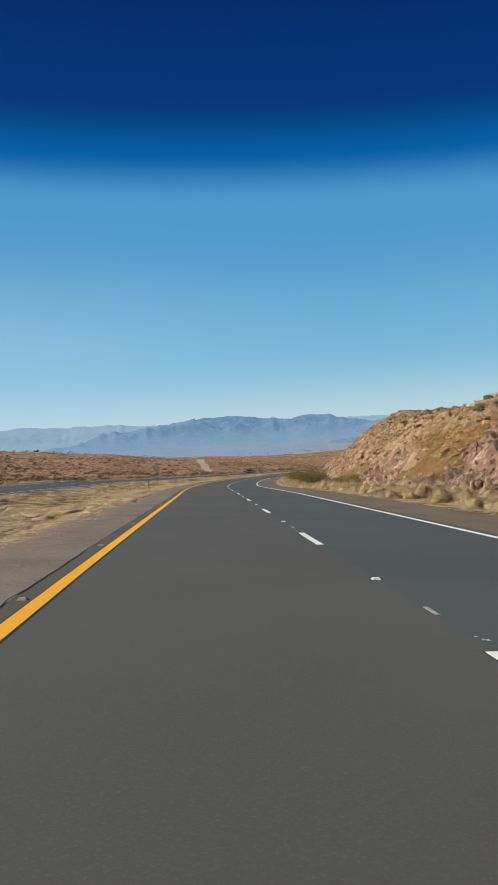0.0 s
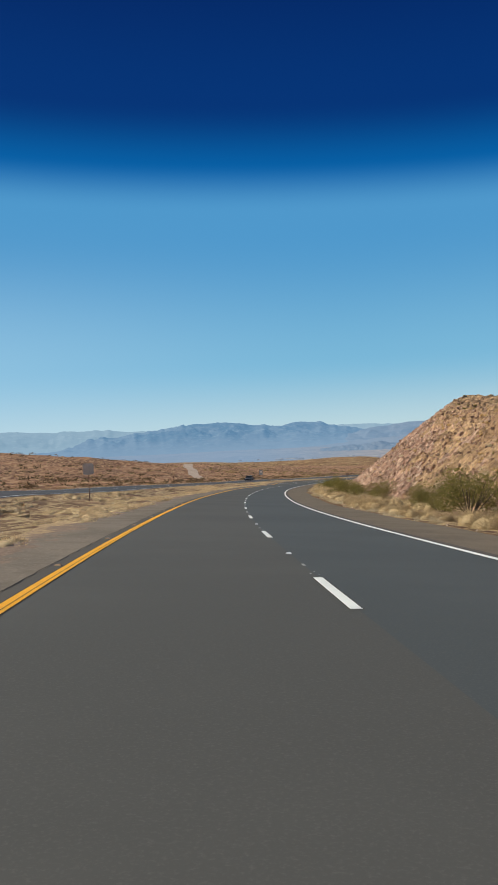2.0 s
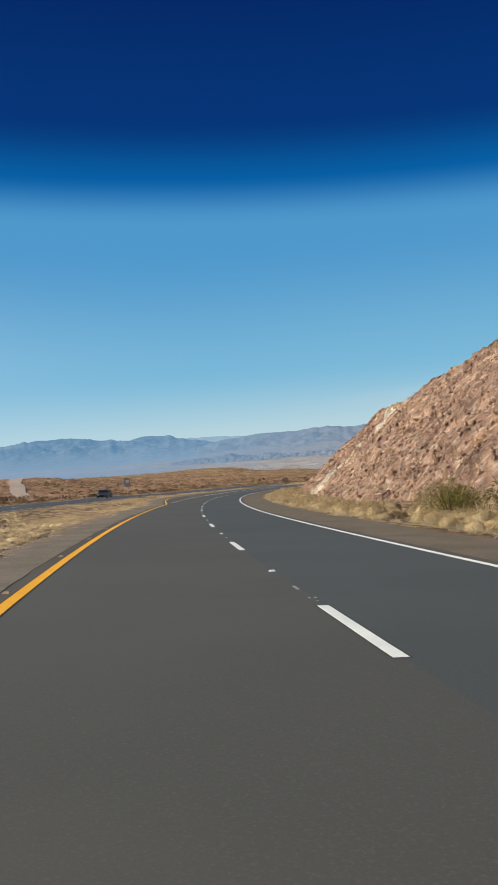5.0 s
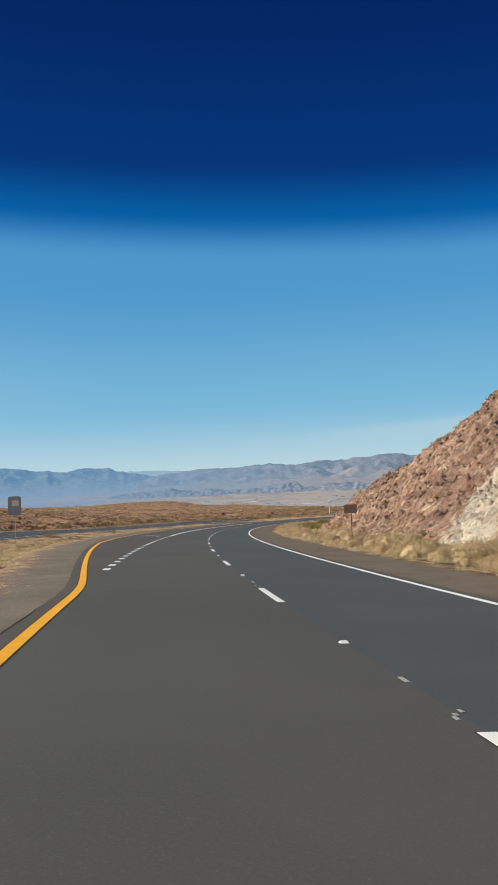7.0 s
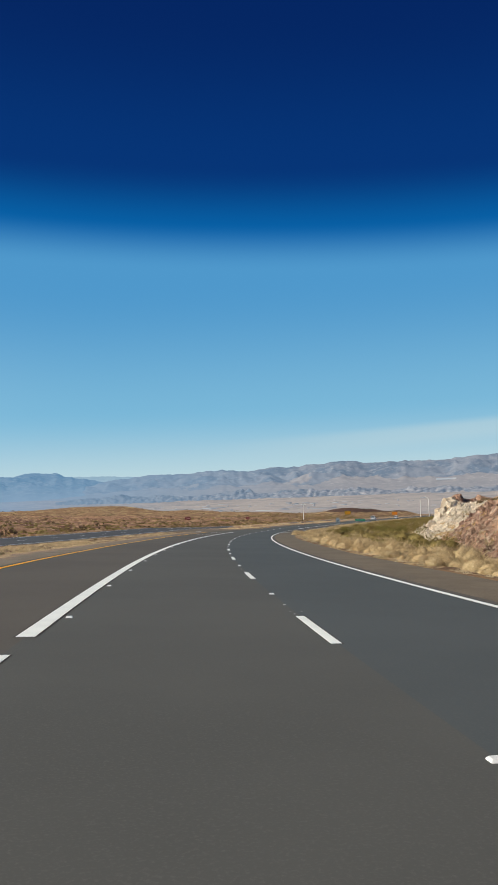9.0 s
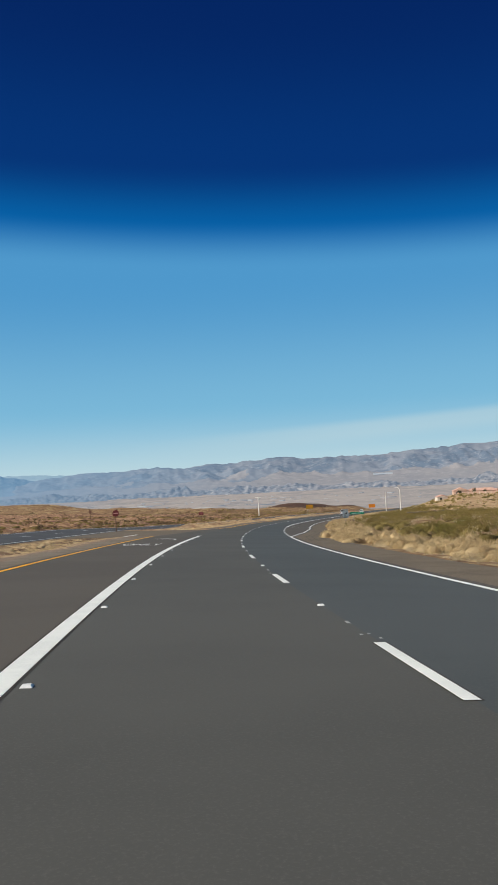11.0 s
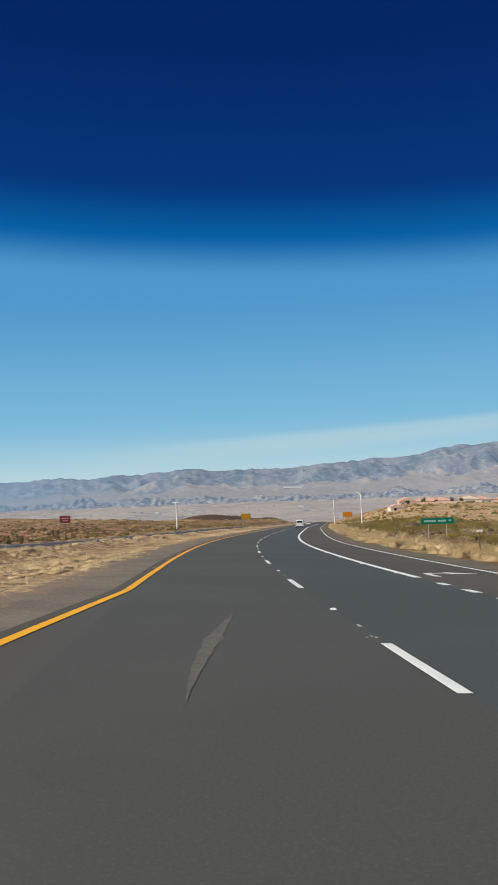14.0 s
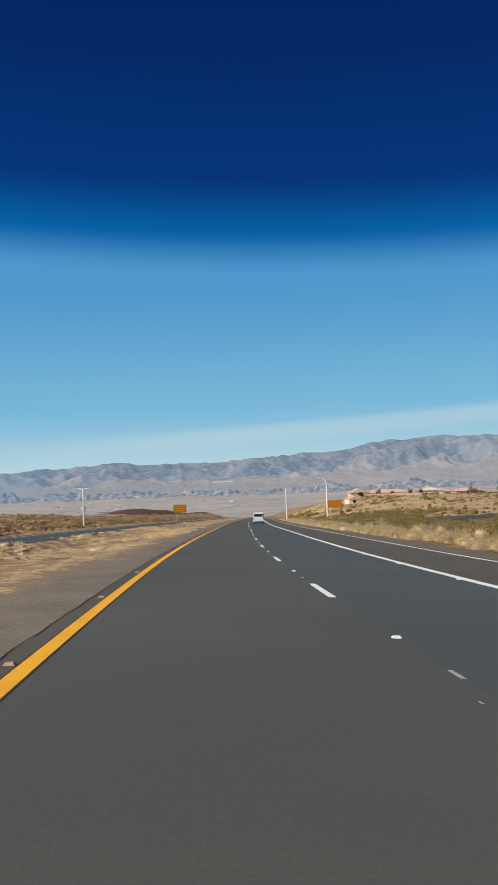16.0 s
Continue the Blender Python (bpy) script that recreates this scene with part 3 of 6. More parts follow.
index = np.where((fu > 22 + 6 * wobble) & (fu < 130) & (fs > 640 + 60 * wobble) & (fs < 1050), 7, index)
# mounds: sunlit left flank pale, shaded right side dark, painted by material index
index = np.where((fu < -22 + 8 * wobble) & (fu > -125) & (fs > 1100) & (fs < 1300) & (rise > 3.6), np.where(fu < -104 + 0.35 * (fs - 1152) + 14 * wobble, 7, 8), index)
index = np.where(cutface, 1, index)
soil = soil & ~((fs > 22) & (fs < 44) & (rise < 4.4 + 4 * wobble)) & ~((fs > 44) & (fs < 90) & (rise < 1.3 + 3 * wobble))
index = np.where(soil, 3, index)
vmid, vhalf = vein_line(_u)
vein = np.clip(1.15 - np.abs(_s - vmid) / vhalf * 0.75, 0, 1)
vein = np.maximum(vein, 1.0 * step(_s, 345 + 0.5 * (_u - 15), 352 + 0.5 * (_u - 15)) * (1 - step(_s, 398, 403)) * (1 - step(_u, 26.5, 29.0)))
vein_at = ground_mesh.attributes.new("vein", "FLOAT", "POINT")
vein_at.data.foreach_set("value", np.where(_u > 9, vein, 0).ravel().astype(np.float32))
ground_mesh.polygons.foreach_set("material_index", index.ravel().astype(np.int32))
ground_mesh.polygons.foreach_set("use_smooth", ((index != 1) & (index != 3)).ravel())
ground_mesh.update()
ground = tagged(new("ground", ground_mesh), "tan desert ground with a red-brown rock cut beside the road", "ground", kind="structure")

CX, CY, CZ = 16.0, 248.0, -8.0


def polar(az, r):
    return CX - np.sin(np.radians(az)) * r, CY + np.cos(np.radians(az)) * r


def floor_level(r):
    return np.interp(r, [500, 1200, 1700, 2600, 3400, 3900, 4700], [-120, -102, -92, -88, -78, -58, -12])


def far_land():
    az = spread((-180, -70, 6), (-70, 50, 0.6), (50, 181, 6))
    r = spread((500, 1500, 125), (1500, 4700, 50))
    A, Rr = np.meshgrid(az, r, indexing="ij")
    x, y = polar(A, Rr)
    z = floor_level(Rr)
    z = z + 4.0 * fractal(x, y, 400.0, 5)
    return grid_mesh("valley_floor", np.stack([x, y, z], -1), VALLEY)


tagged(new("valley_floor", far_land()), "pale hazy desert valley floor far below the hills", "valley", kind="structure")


RELIEF = []


def mountain(name, az0, az1, base_r, crest_r, crest, mat, seed, foot, relief=1.0, jag=0.75, fan=None, grain=210.0, flutes=0.0):
    """A range: a sloping apron, gullied flanks and an uneven crest whose height is an angle over the valley's middle."""
    az = np.arange(az0, az1, 0.11)
    t = np.concatenate([np.linspace(0, 1, 70), [1.06, 1.15]])
    A, Tt = np.meshgrid(az, t, indexing="ij")
    Rr = base_r + (crest_r - base_r) * Tt
    x, y = polar(A, Rr)
    top = np.tan(np.radians(crest(A))) * crest_r + CZ
    fine = fractal(A * 40 + seed, A * 0, 85.0, 5) * 20 + ridged(A * 40 + seed, A * 0, 33.0, 4) * 7
    low = floor_level(Rr) - 8
    body = np.interp(Tt, [0, 0.5, 1], [0, 0.5 ** foot, 1])
    wx, wy = x + 90 * fractal(x, y, 240.0, 3), y + 90 * fractal(x + 500, y, 240.0, 3)
    gul, bumps = ridged(wx, wy, grain, 6), fractal(x, y, 90.0, 5)
    inside = np.sin(np.pi * np.clip(Tt, 0, 1)) ** 0.8
    upper = 0.16 + 0.84 * step(Tt, 0.30, 0.62)
    z = low + (top + fine * jag - low) * (body + (0.34 * gul + 0.24 * bumps) * inside * upper * relief)
    if flutes:
        rill = ridged(A * 6.0 + 2.2 * Tt + 0.6 * fractal(A * 3, Tt * 3, 1.0, 3), Tt * 1.3, 1.0, 4)
        z = z + flutes * (top - low) * rill * inside
    z = np.where(Tt > 1, low + (top - low) * (1 - (Tt - 1) * 4), z)
    RELIEF.append((A, Rr, z))
    me = grid_mesh(name, np.stack([x, y, z], -1), mat)
    if fan:
        me.materials.append(fan)
        lower = Tt[:-1, :-1] < 0.42 + 0.35 * fractal(x, y, 160.0, 5)[:-1, :-1]
        me.polygons.foreach_set("material_index", lower.ravel().astype(np.int32))
    ob = new(name, me)
    return ob


def blue_crest(az):
    return table(az, (-60, -0.5), (-14, -0.2), (-9.3, 0.40), (-8, 0.58), (-6.4, 0.85), (-5.2, 1.12), (-2.7, 1.12), (-1.5, 1.18), (0.2, 1.42), (2.2, 1.42), (3.8, 1.46), (5, 1.36), (7.1, 1.12), (9, 0.9), (11, 0.6), (14, 0.2), (20, -0.6), (60, -0.9))


def pale_crest(az):
    return table(az, (-60, 0.5), (-14, 0.6), (-9.3, 0.85), (-6.4, 0.9), (0, 0.8), (5, 0.95), (7.1, 1.10), (10.3, 1.22), (13.5, 1.28), (15.8, 1.33), (18, 1.3), (30, 1.4), (60, 1.2))


def mauve_crest(az):
    return table(az, (-90, 1.8), (-60, 2.2), (-49, 2.32), (-45.5, 2.40), (-43, 2.18), (-40.3, 1.93), (-37.4, 1.6), (-33.7, 1.50), (-30.7, 1.24), (-27.5, 1.2), (-24.8, 1.28), (-22.6, 1.2), (-20, 1.08), (-18, 1.0), (-14.1, 0.88), (-11.9, 0.94), (-9.3, 0.62), (-6, 0.2), (-3, -0.4), (4, -0.9))


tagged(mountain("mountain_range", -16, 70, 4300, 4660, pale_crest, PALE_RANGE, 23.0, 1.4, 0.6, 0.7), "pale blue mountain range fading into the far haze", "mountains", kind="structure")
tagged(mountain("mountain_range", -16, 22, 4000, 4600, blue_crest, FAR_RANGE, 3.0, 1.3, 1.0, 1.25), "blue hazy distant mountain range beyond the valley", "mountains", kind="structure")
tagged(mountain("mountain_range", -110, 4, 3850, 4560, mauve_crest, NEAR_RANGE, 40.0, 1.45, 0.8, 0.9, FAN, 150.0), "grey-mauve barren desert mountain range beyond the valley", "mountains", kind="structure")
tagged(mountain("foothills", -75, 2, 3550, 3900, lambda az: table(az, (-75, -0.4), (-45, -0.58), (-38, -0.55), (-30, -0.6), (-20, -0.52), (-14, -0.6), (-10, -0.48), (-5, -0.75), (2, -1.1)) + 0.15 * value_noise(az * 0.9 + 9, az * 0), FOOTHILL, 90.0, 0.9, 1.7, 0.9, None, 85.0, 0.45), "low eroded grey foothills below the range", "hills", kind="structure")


# ---------------------------------------------------------------- road, shoulders and markings
def left_edge(s):
    return table(s, (-300, -3.8), (238.5, -3.76), (240.5, -3.82), (243, -4.02), (247, -4.40), (254.5, -5.12), (264, -6.0), (278, -7.2), (290, -7.7), (421, -7.6), (452, -5.2), (467, -3.85), (475, -3.8), (2000, -3.8))


def right_edge(s):
    return table(s, (-300, 3.76), (130, 3.75), (205, 3.64), (240, 3.57), (305, 3.65), (390, 3.76), (419, 3.82), (438, 5.8), (458, 7.0), (492, 7.2), (545, 7.3), (2000, 7.3))


END = 1500.0


def lanes():
    """The pavement sheet, with an asphalt tone of its own for each lane."""
    s = np.arange(-300, END + 1, 1.5)
    k = np.ones_like(s)
    cols = np.stack([left_edge(s) - 0.33, -3.75 * k, 0.02 * k, 3.80 * k, right_edge(s) + 0.35], 1)
    ss = np.repeat(s[:, None], 5, 1)
    me = grid_mesh("road", place(ss, cols, surface(ss, cols)), TURN_ASPHALT, False)
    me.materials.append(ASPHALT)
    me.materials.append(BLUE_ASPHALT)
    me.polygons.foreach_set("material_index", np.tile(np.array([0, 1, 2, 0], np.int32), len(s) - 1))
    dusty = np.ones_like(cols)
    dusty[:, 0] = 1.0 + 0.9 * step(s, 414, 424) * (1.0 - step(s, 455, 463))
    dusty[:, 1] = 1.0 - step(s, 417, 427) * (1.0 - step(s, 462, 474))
    at = me.attributes.new("dusty", "FLOAT", "POINT")
    at.data.foreach_set("value", dusty.ravel().astype(np.float32))
    return me


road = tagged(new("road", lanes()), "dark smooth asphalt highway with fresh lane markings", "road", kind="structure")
tagged(new("pavement", ribbon("pavement", -300, END, lambda s: right_edge(s) + 0.35, lambda s: right_edge(s) + 2.75 - 0.65 * step(s, 425, 470) + 0.25 * fractal(s, s * 0, 6.0, 4), -0.012, SHOULDER, 0.5)), "brownish worn asphalt road shoulder", "shoulder", kind="structure")


def gravel_material():
    """Brown gravel that thins out into dry straw and soil towards its outer side."""
    m, nt, bsdf = material("gravel_verge")
    at = nt.nodes.new("ShaderNodeAttribute")
    at.attribute_name = "outward"
    a, b, c = noise_tex(nt, 0.5, 5, 0.65), noise_tex(nt, 14.0, 6, 0.7), noise_tex(nt, 1.6, 7, 0.7, stretch=(1.0, 0.5, 1.0))
    col = mix(nt, smooth(nt, a, 0.36, 0.64), (0.160, 0.134, 0.104), (0.212, 0.178, 0.138))
    col = mix(nt, smooth(nt, b, 0.50, 0.74), col, (0.33, 0.275, 0.212))
    soil = mix(nt, smooth(nt, b, 0.40, 0.62), (0.185, 0.130, 0.096), (0.30, 0.222, 0.160))
    straw = mix(nt, smooth(nt, noise_tex(nt, 5.0, 6, 0.75), 0.40, 0.62), (0.27, 0.175, 0.105), (0.55, 0.405, 0.215))
    k = math_node(nt, "ADD", at.outputs["Fac"], math_node(nt, "MULTIPLY", math_node(nt, "SUBTRACT", c, 0.5), 1.5))
    col = mix(nt, smooth(nt, k, 0.45, 0.60), col, soil)
    col = mix(nt, smooth(nt, k, 0.72, 0.86), col, straw)
    link(nt, col, bsdf.inputs["Base Color"])
    bsdf.inputs["Roughness"].default_value, bsdf.inputs["Specular IOR Level"].default_value = 0.95, 0.15
    bump(nt, bsdf, math_node(nt, "ADD", b, math_node(nt, "MULTIPLY", c, 2.0)), 0.7, 0.02)
    return m


VERGE = gravel_material()


def verge(s0, s1):
    s = np.arange(s0, s1, 0.5)
    t = np.linspace(0, 1, 7)
    outer = left_edge(s) - 2.9 + 0.5 * fractal(s, s * 0 + 7, 7.0, 6, 0.65)
    inner = left_edge(s) - 0.33
    u = inner[:, None] * (1 - t) + outer[:, None] * t
    ss = np.repeat(s[:, None], 7, 1)
    w = place(ss, u, 0.0)
    z = surface(ss, u) - 0.012 - 0.050 * t ** 2 + 0.05 * t * fractal(w[..., 0], w[..., 1], 1.4, 4)
    me = grid_mesh("pavement", place(ss, u, z), VERGE)
    at = me.attributes.new("outward", "FLOAT", "POINT")
    at.data.foreach_set("value", np.repeat(t[None], len(s), 0).ravel().astype(np.float32))
    return me


tagged(new("pavement", verge(-60, 424)), "brown gravelly road shoulder beside the median", "shoulder", kind="structure")
tagged(new("pavement", verge(456, 1200)), "brown gravelly road shoulder beside the median", "shoulder", kind="structure")

LINE_Z = 0.006


def stripe(name, s0, s1, u, width, mat, ds=2.0, label="", rim=0.0):
    if callable(u):
        me = ribbon(name, s0, s1, lambda s: u(s) - width / 2, lambda s: u(s) + width / 2, LINE_Z, mat, ds, 0.005)
    else:
        me = ribbon(name, s0, s1, u - width / 2, u + width / 2, LINE_Z, mat, ds, 0.005)
    if rim:
        mid = u if callable(u) else (lambda s: s * 0 + u)
        # added dark border that imitates a sharpening halo around the paint
        part("line_rim", ribbon("line_rim", s0 - 0.018, s1 + 0.018, lambda s: mid(s) - width / 2 - rim, lambda s: mid(s) + width / 2 + rim, 0.003, HALO_RIM, ds), None, road, "dark rim added around a painted line, imitating a sharpening halo")
    return part(name, me, mat, road, label)


stripe("edge_line", -300, 422, left_edge, 0.17, YELLOW_PAINT, 1.0, "yellow painted edge line", 0.022)
stripe("edge_line", 456.6, END, left_edge, 0.17, YELLOW_PAINT, 1.0, "yellow painted edge line", 0.022)
stripe("edge_line", -300, END, right_edge, 0.15, WHITE_PAINT, 1.5, "white painted edge line", 0.03)
stripe("turn_lane_line", 298.3, 423.9, -3.75, 0.24, WHITE_PAINT, 1.5, "broad white turn-lane line", 0.03)
stripe("turn_lane_line", 472.7, 900, 3.80, 0.24, WHITE_PAINT, 1.5, "broad white turn-lane line", 0.03)
for i in range(-4, 80):
    s = -7.34 + 12.192 * i
    stripe("lane_dash", s, s + 3.05, 0.0, 0.135, WHITE_PAINT, 0.6, "", 0.02)
for i in range(22):
    stripe("short_dash", 246.6 + 2.35 * i, 247.5 + 2.35 * i, -3.75, 0.21, WHITE_PAINT, 0.5, "", 0.02)
for i in range(22):
    stripe("short_dash", 420.2 + 2.35 * i, 421.1 + 2.35 * i, 3.80, 0.21, WHITE_PAINT, 0.5, "", 0.02)


# ---------------------------------------------------------------- turn arrows, lettering, reflectors, tar
rng0 = np.random.RandomState(5)
WORN_YELLOW = mottled("worn_yellow", (0.30, 0.13, 0.02), (0.40, 0.19, 0.03), (0.55, 0.27, 0.04), 4.0, 60.0, 0.8)
WORN_PAINT = mottled("worn_paint", (0.26, 0.26, 0.25), (0.38, 0.38, 0.37), (0.52, 0.52, 0.50), 4.0, 60.0, 0.8)


def flat_shape(name, outline, s0, u0, mat, label=""):
    """A painted flat shape from (across, along) corners."""
    bm = bmesh.new()
    vs = []
    for du, ds in outline:
        p = place(s0 + ds, u0 + du, surface(s0 + ds, u0 + du) + LINE_Z)
        vs.append(bm.verts.new(p))
    f = bm.faces.new(vs)
    bmesh.ops.triangulate(bm, faces=[f])
    return part(name, bm, mat, road, label)


ARROW = [(0.10, 0.0), (0.25, 0.0), (0.25, 1.5), (0.05, 1.95), (-0.35, 2.1), (-0.35, 2.45), (-1.05, 1.95), (-0.35, 1.45), (-0.35, 1.78), (0.0, 1.68), (0.10, 1.4)]
for s0 in (298.0, 412.4):
    flat_shape("turn_arrow", [(1.45 * u, s) for u, s in ARROW], s0, -5.1, WHITE_PAINT, "white painted left-turn arrow")
for s0 in (473.3,):
    flat_shape("turn_arrow", [(-1.45 * u, s) for u, s in reversed(ARROW)], s0, 4.8, WHITE_PAINT, "white painted right-turn arrow")


def lettering(text, s0, u0, width, length):
    cu = bpy.data.curves.new("lettering", "FONT")
    cu.body, cu.align_x = text, "CENTER"
    tmp = bpy.data.objects.new("lettering", cu)
    me = bpy.data.meshes.new_from_object(tmp)
    bpy.data.objects.remove(tmp)
    co = np.zeros(len(me.vertices) * 3)
    me.vertices.foreach_get("co", co)
    co = co.reshape(-1, 3)
    lo, hi = co.min(0), co.max(0)
    uu = u0 + ((co[:, 0] - lo[0]) / (hi[0] - lo[0]) - 0.5) * width
    ss = s0 + (co[:, 1] - lo[1]) / (hi[1] - lo[1]) * length
    me.vertices.foreach_set("co", place(ss, uu, surface(ss, uu) + LINE_Z).ravel())
    me.update()
    return part("lettering", me, WHITE_PAINT, road, "white painted word ONLY")


lettering("ONLY", 400.2, -5.85, 2.2, 2.7)

marker_bm = bmesh.new()
box(marker_bm, 0, 0, 0.011, 0.11, 0.11, 0.022)
for v in marker_bm.verts:
    if v.co.z > 0.01:
        v.co.x, v.co.y = v.co.x * 0.7, v.co.y * 0.6
marker_mesh = bpy.data.meshes.new("reflector")
marker_bm.to_mesh(marker_mesh)
marker_bm.free()
MARKER = mottled("reflector_plastic", (0.66, 0.66, 0.64), (0.76, 0.76, 0.74), (0.85, 0.85, 0.84), 5.0, 30.0, 0.35)
marker_mesh.materials.append(MARKER)


amber_mesh = marker_mesh.copy()
amber_mesh.materials.clear()
amber_mesh.materials.append(mottled("amber_reflector", (0.36, 0.22, 0.11), (0.44, 0.28, 0.15), (0.55, 0.40, 0.25), 5.0, 30.0, 0.5))


def reflector(s, u, me=None):
    ob = part("reflector", me or marker_mesh, None, road)
    p = place(s, u, surface(s, u) + 0.001)
    ob.matrix_basis = pose(p[0], p[1], p[2], 0, 0, heading(s))


for i in range(-1, 60):
    reflector(-0.1 + 12.192 * i, 0.0)
for i in range(-1, 36):
    reflector(-1.5 + 6.55 * i, -3.98, amber_mesh)
for i in range(19):
    reflector(300.5 + 6.55 * i, -3.5)
for i in range(34):
    reflector(476.4 + 6.55 * i, -3.98, amber_mesh)
    reflector(474.9 + 6.55 * i, 3.62)


for i in range(-1, 58):
    s = -7.34 + 12.192 * i + 3.05
    stripe("paint_chip", s + 1.5 + 0.3 * rng0.rand(), s + 1.92 + 0.2 * rng0.rand(), 0.02 * rng0.randn(), 0.045, WORN_PAINT, 0.5)
    for j in range(3):
        a0 = s + 0.25 + 0.5 * rng0.rand()
        stripe("paint_chip", a0, a0 + 0.04 + 0.08 * rng0.rand(), 0.07 * rng0.randn(), 0.015 + 0.02 * rng0.rand(), WORN_PAINT, 0.2)


part("line_groove", ribbon("line_groove", 43, 88, lambda s: left_edge(s) + 0.012 + 0.01 * fractal(s, s * 0, 3.0, 3), lambda s: left_edge(s) + 0.032 + 0.01 * fractal(s, s * 0, 3.0, 3), 0.0085, WORN_YELLOW, 0.5), None, road, "dark worn groove along the yellow line")
part("skid_mark", ribbon("skid_mark", 419.75, 420.35, lambda s: s * 0 - 7.1, lambda s: s * 0 - 5.75, 0.004, TAR, 0.2), None, road, "black rubber skid mark")


def crack(s):
    return left_edge(s) - 0.33 + 0.05 * fractal(s, s * 0 + 3, 0.7, 4)


for a0, a1 in ((-60, 236), (474, 760)):
    part("tar_seam", ribbon("tar_seam", a0, a1, lambda s: crack(s) - 0.009 - 0.02 * np.abs(fractal(s, s * 0, 0.9, 3)), lambda s: crack(s) + 0.006, 0.006, TAR, 0.2), TAR, road, "black tar seam")


DUST = mottled("pale_dust", (0.110, 0.102, 0.090), (0.135, 0.125, 0.110), (0.18, 0.165, 0.145), 3.0, 18.0, 0.95)
for a0, u0, a1, u1, wide in ((446.6, -4.5, 449.9, -3.42, 0.16), (449.8, -5.0, 452.3, -3.55, 0.13), (455.7, -2.34, 462.4, -1.72, 0.10), (447.8, -5.3, 453.4, -4.3, 0.2)):
    mid = lambda s: u0 + (u1 - u0) * ((s - a0) / (a1 - a0)) ** 1.4
    half = lambda s: wide * np.sin(np.pi * np.clip((s - a0 + 0.1) / (a1 - a0 + 0.2), 0, 1)) * (0.7 + 0.9 * np.abs(fractal(s, s * 0 + a0, 0.8, 3)))
    part("dust_streak", ribbon("dust_streak", a0, a1, lambda s: mid(s) - half(s), lambda s: mid(s) + half(s), 0.004, DUST, 0.15), None, road, "pale dusty tyre streak")


# tyre marks on the outer shoulder by the turn lane
for off in (0.9, 1.35, 1.9):
    part("tyre_mark", ribbon("tyre_mark", 408, 446, lambda s: right_edge(s) + off + 0.35 * np.sin((s - 408) / 38 * np.pi) - 0.05, lambda s: right_edge(s) + off + 0.35 * np.sin((s - 408) / 38 * np.pi) + 0.05, -0.007, DARK_SHOULDER, 0.8), None, road, "dark tyre mark on the shoulder")


# ---------------------------------------------------------------- opposing carriageway and the gap in the median
def across(s, u):
    return surface(s, u) + opposing_lift(s)


def strip_at(name, s0, s1, ua, ub, level, z, mat, ds=3.0, nu=2):
    n = max(2, int(round((s1 - s0) / ds)) + 1)
    s = np.linspace(s0, s1, n)
    a = ua(s) if callable(ua) else np.full(n, ua)
    b = ub(s) if callable(ub) else np.full(n, ub)
    t = np.linspace(0, 1, nu)
    u = a[:, None] * (1 - t) + b[:, None] * t
    ss = np.repeat(s[:, None], nu, 1)
    return grid_mesh(name, place(ss, u, level(ss, u) + z), mat, False)


opposing = tagged(new("road", strip_at("road", -300, 1500, lambda s: opp_edge(s) - 9.4, opp_edge, across, 0.0, OPP_ASPHALT)), "worn grey asphalt opposing carriageway across the median", "road", kind="structure")
part("edge_line", strip_at("edge_line", -300, 1500, lambda s: opp_edge(s) - 0.75, lambda s: opp_edge(s) - 0.6, across, 0.006, WHITE_PAINT), None, opposing, "white painted edge line")
part("edge_line", strip_at("edge_line", -300, 1500, lambda s: opp_edge(s) - 8.6, lambda s: opp_edge(s) - 8.45, across, 0.006, WHITE_PAINT), None, opposing, "white painted edge line")
for i in range(62):
    s = 2.0 + 12.192 * i
    part("lane_dash", strip_at("lane_dash", s, s + 3.05, lambda q: opp_edge(q) - 4.7, lambda q: opp_edge(q) - 4.56, across, 0.006, WHITE_PAINT), None, opposing)
gap = tagged(new("pavement", strip_at("pavement", 422.5, 452.5, opp_edge, lambda s: left_edge(s) + 0.3 + 1.6 * fractal(s, s * 0 + 2, 4.0, 6, 0.65), crossover, 0.004, SHOULDER, 0.3, 8)), "brown dusty asphalt crossing in the median gap", "pavement", kind="structure")
part("stop_line", strip_at("stop_line", 424.3, 432.5, -10.65, -10.35, crossover, 0.004, WHITE_PAINT, 1.0), None, gap, "white painted line")
part("stop_line", strip_at("stop_line", 421.0, 424.6, -9.0, -8.8, lambda s, u: crossover(s, u), 0.03, WHITE_PAINT, 1.0), None, gap, "white painted line")

# pale dirt track up the hillside across the median


def dirt_track():
    t = np.linspace(0, 1, 60)
    s, u = np.interp(t, np.linspace(0, 1, 6), TRACK_S), np.interp(t, np.linspace(0, 1, 6), TRACK_U)
    w = np.linspace(1.3, 3.0, 60)
    ss, uu = np.stack([s, s], 1), np.stack([u - w, u + w], 1)
    ss2 = np.linspace(0, 1, 5)
    uu = uu[:, :1] * (1 - ss2) + uu[:, 1:] * ss2
    ss = np.repeat(s[:, None], 5, 1)
    return grid_mesh("dirt_track", place(ss, uu, land(ss, uu) + 0.22), PALE_DIRT)


PALE_DIRT = mottled("pale_dirt", (0.40, 0.31, 0.24), (0.48, 0.38, 0.30), (0.56, 0.47, 0.39), 0.3, 4.0, 0.95, 0.02)
tagged(new("dirt_track", dirt_track()), "pale dirt track climbing a brown hillside", "track", kind="structure")


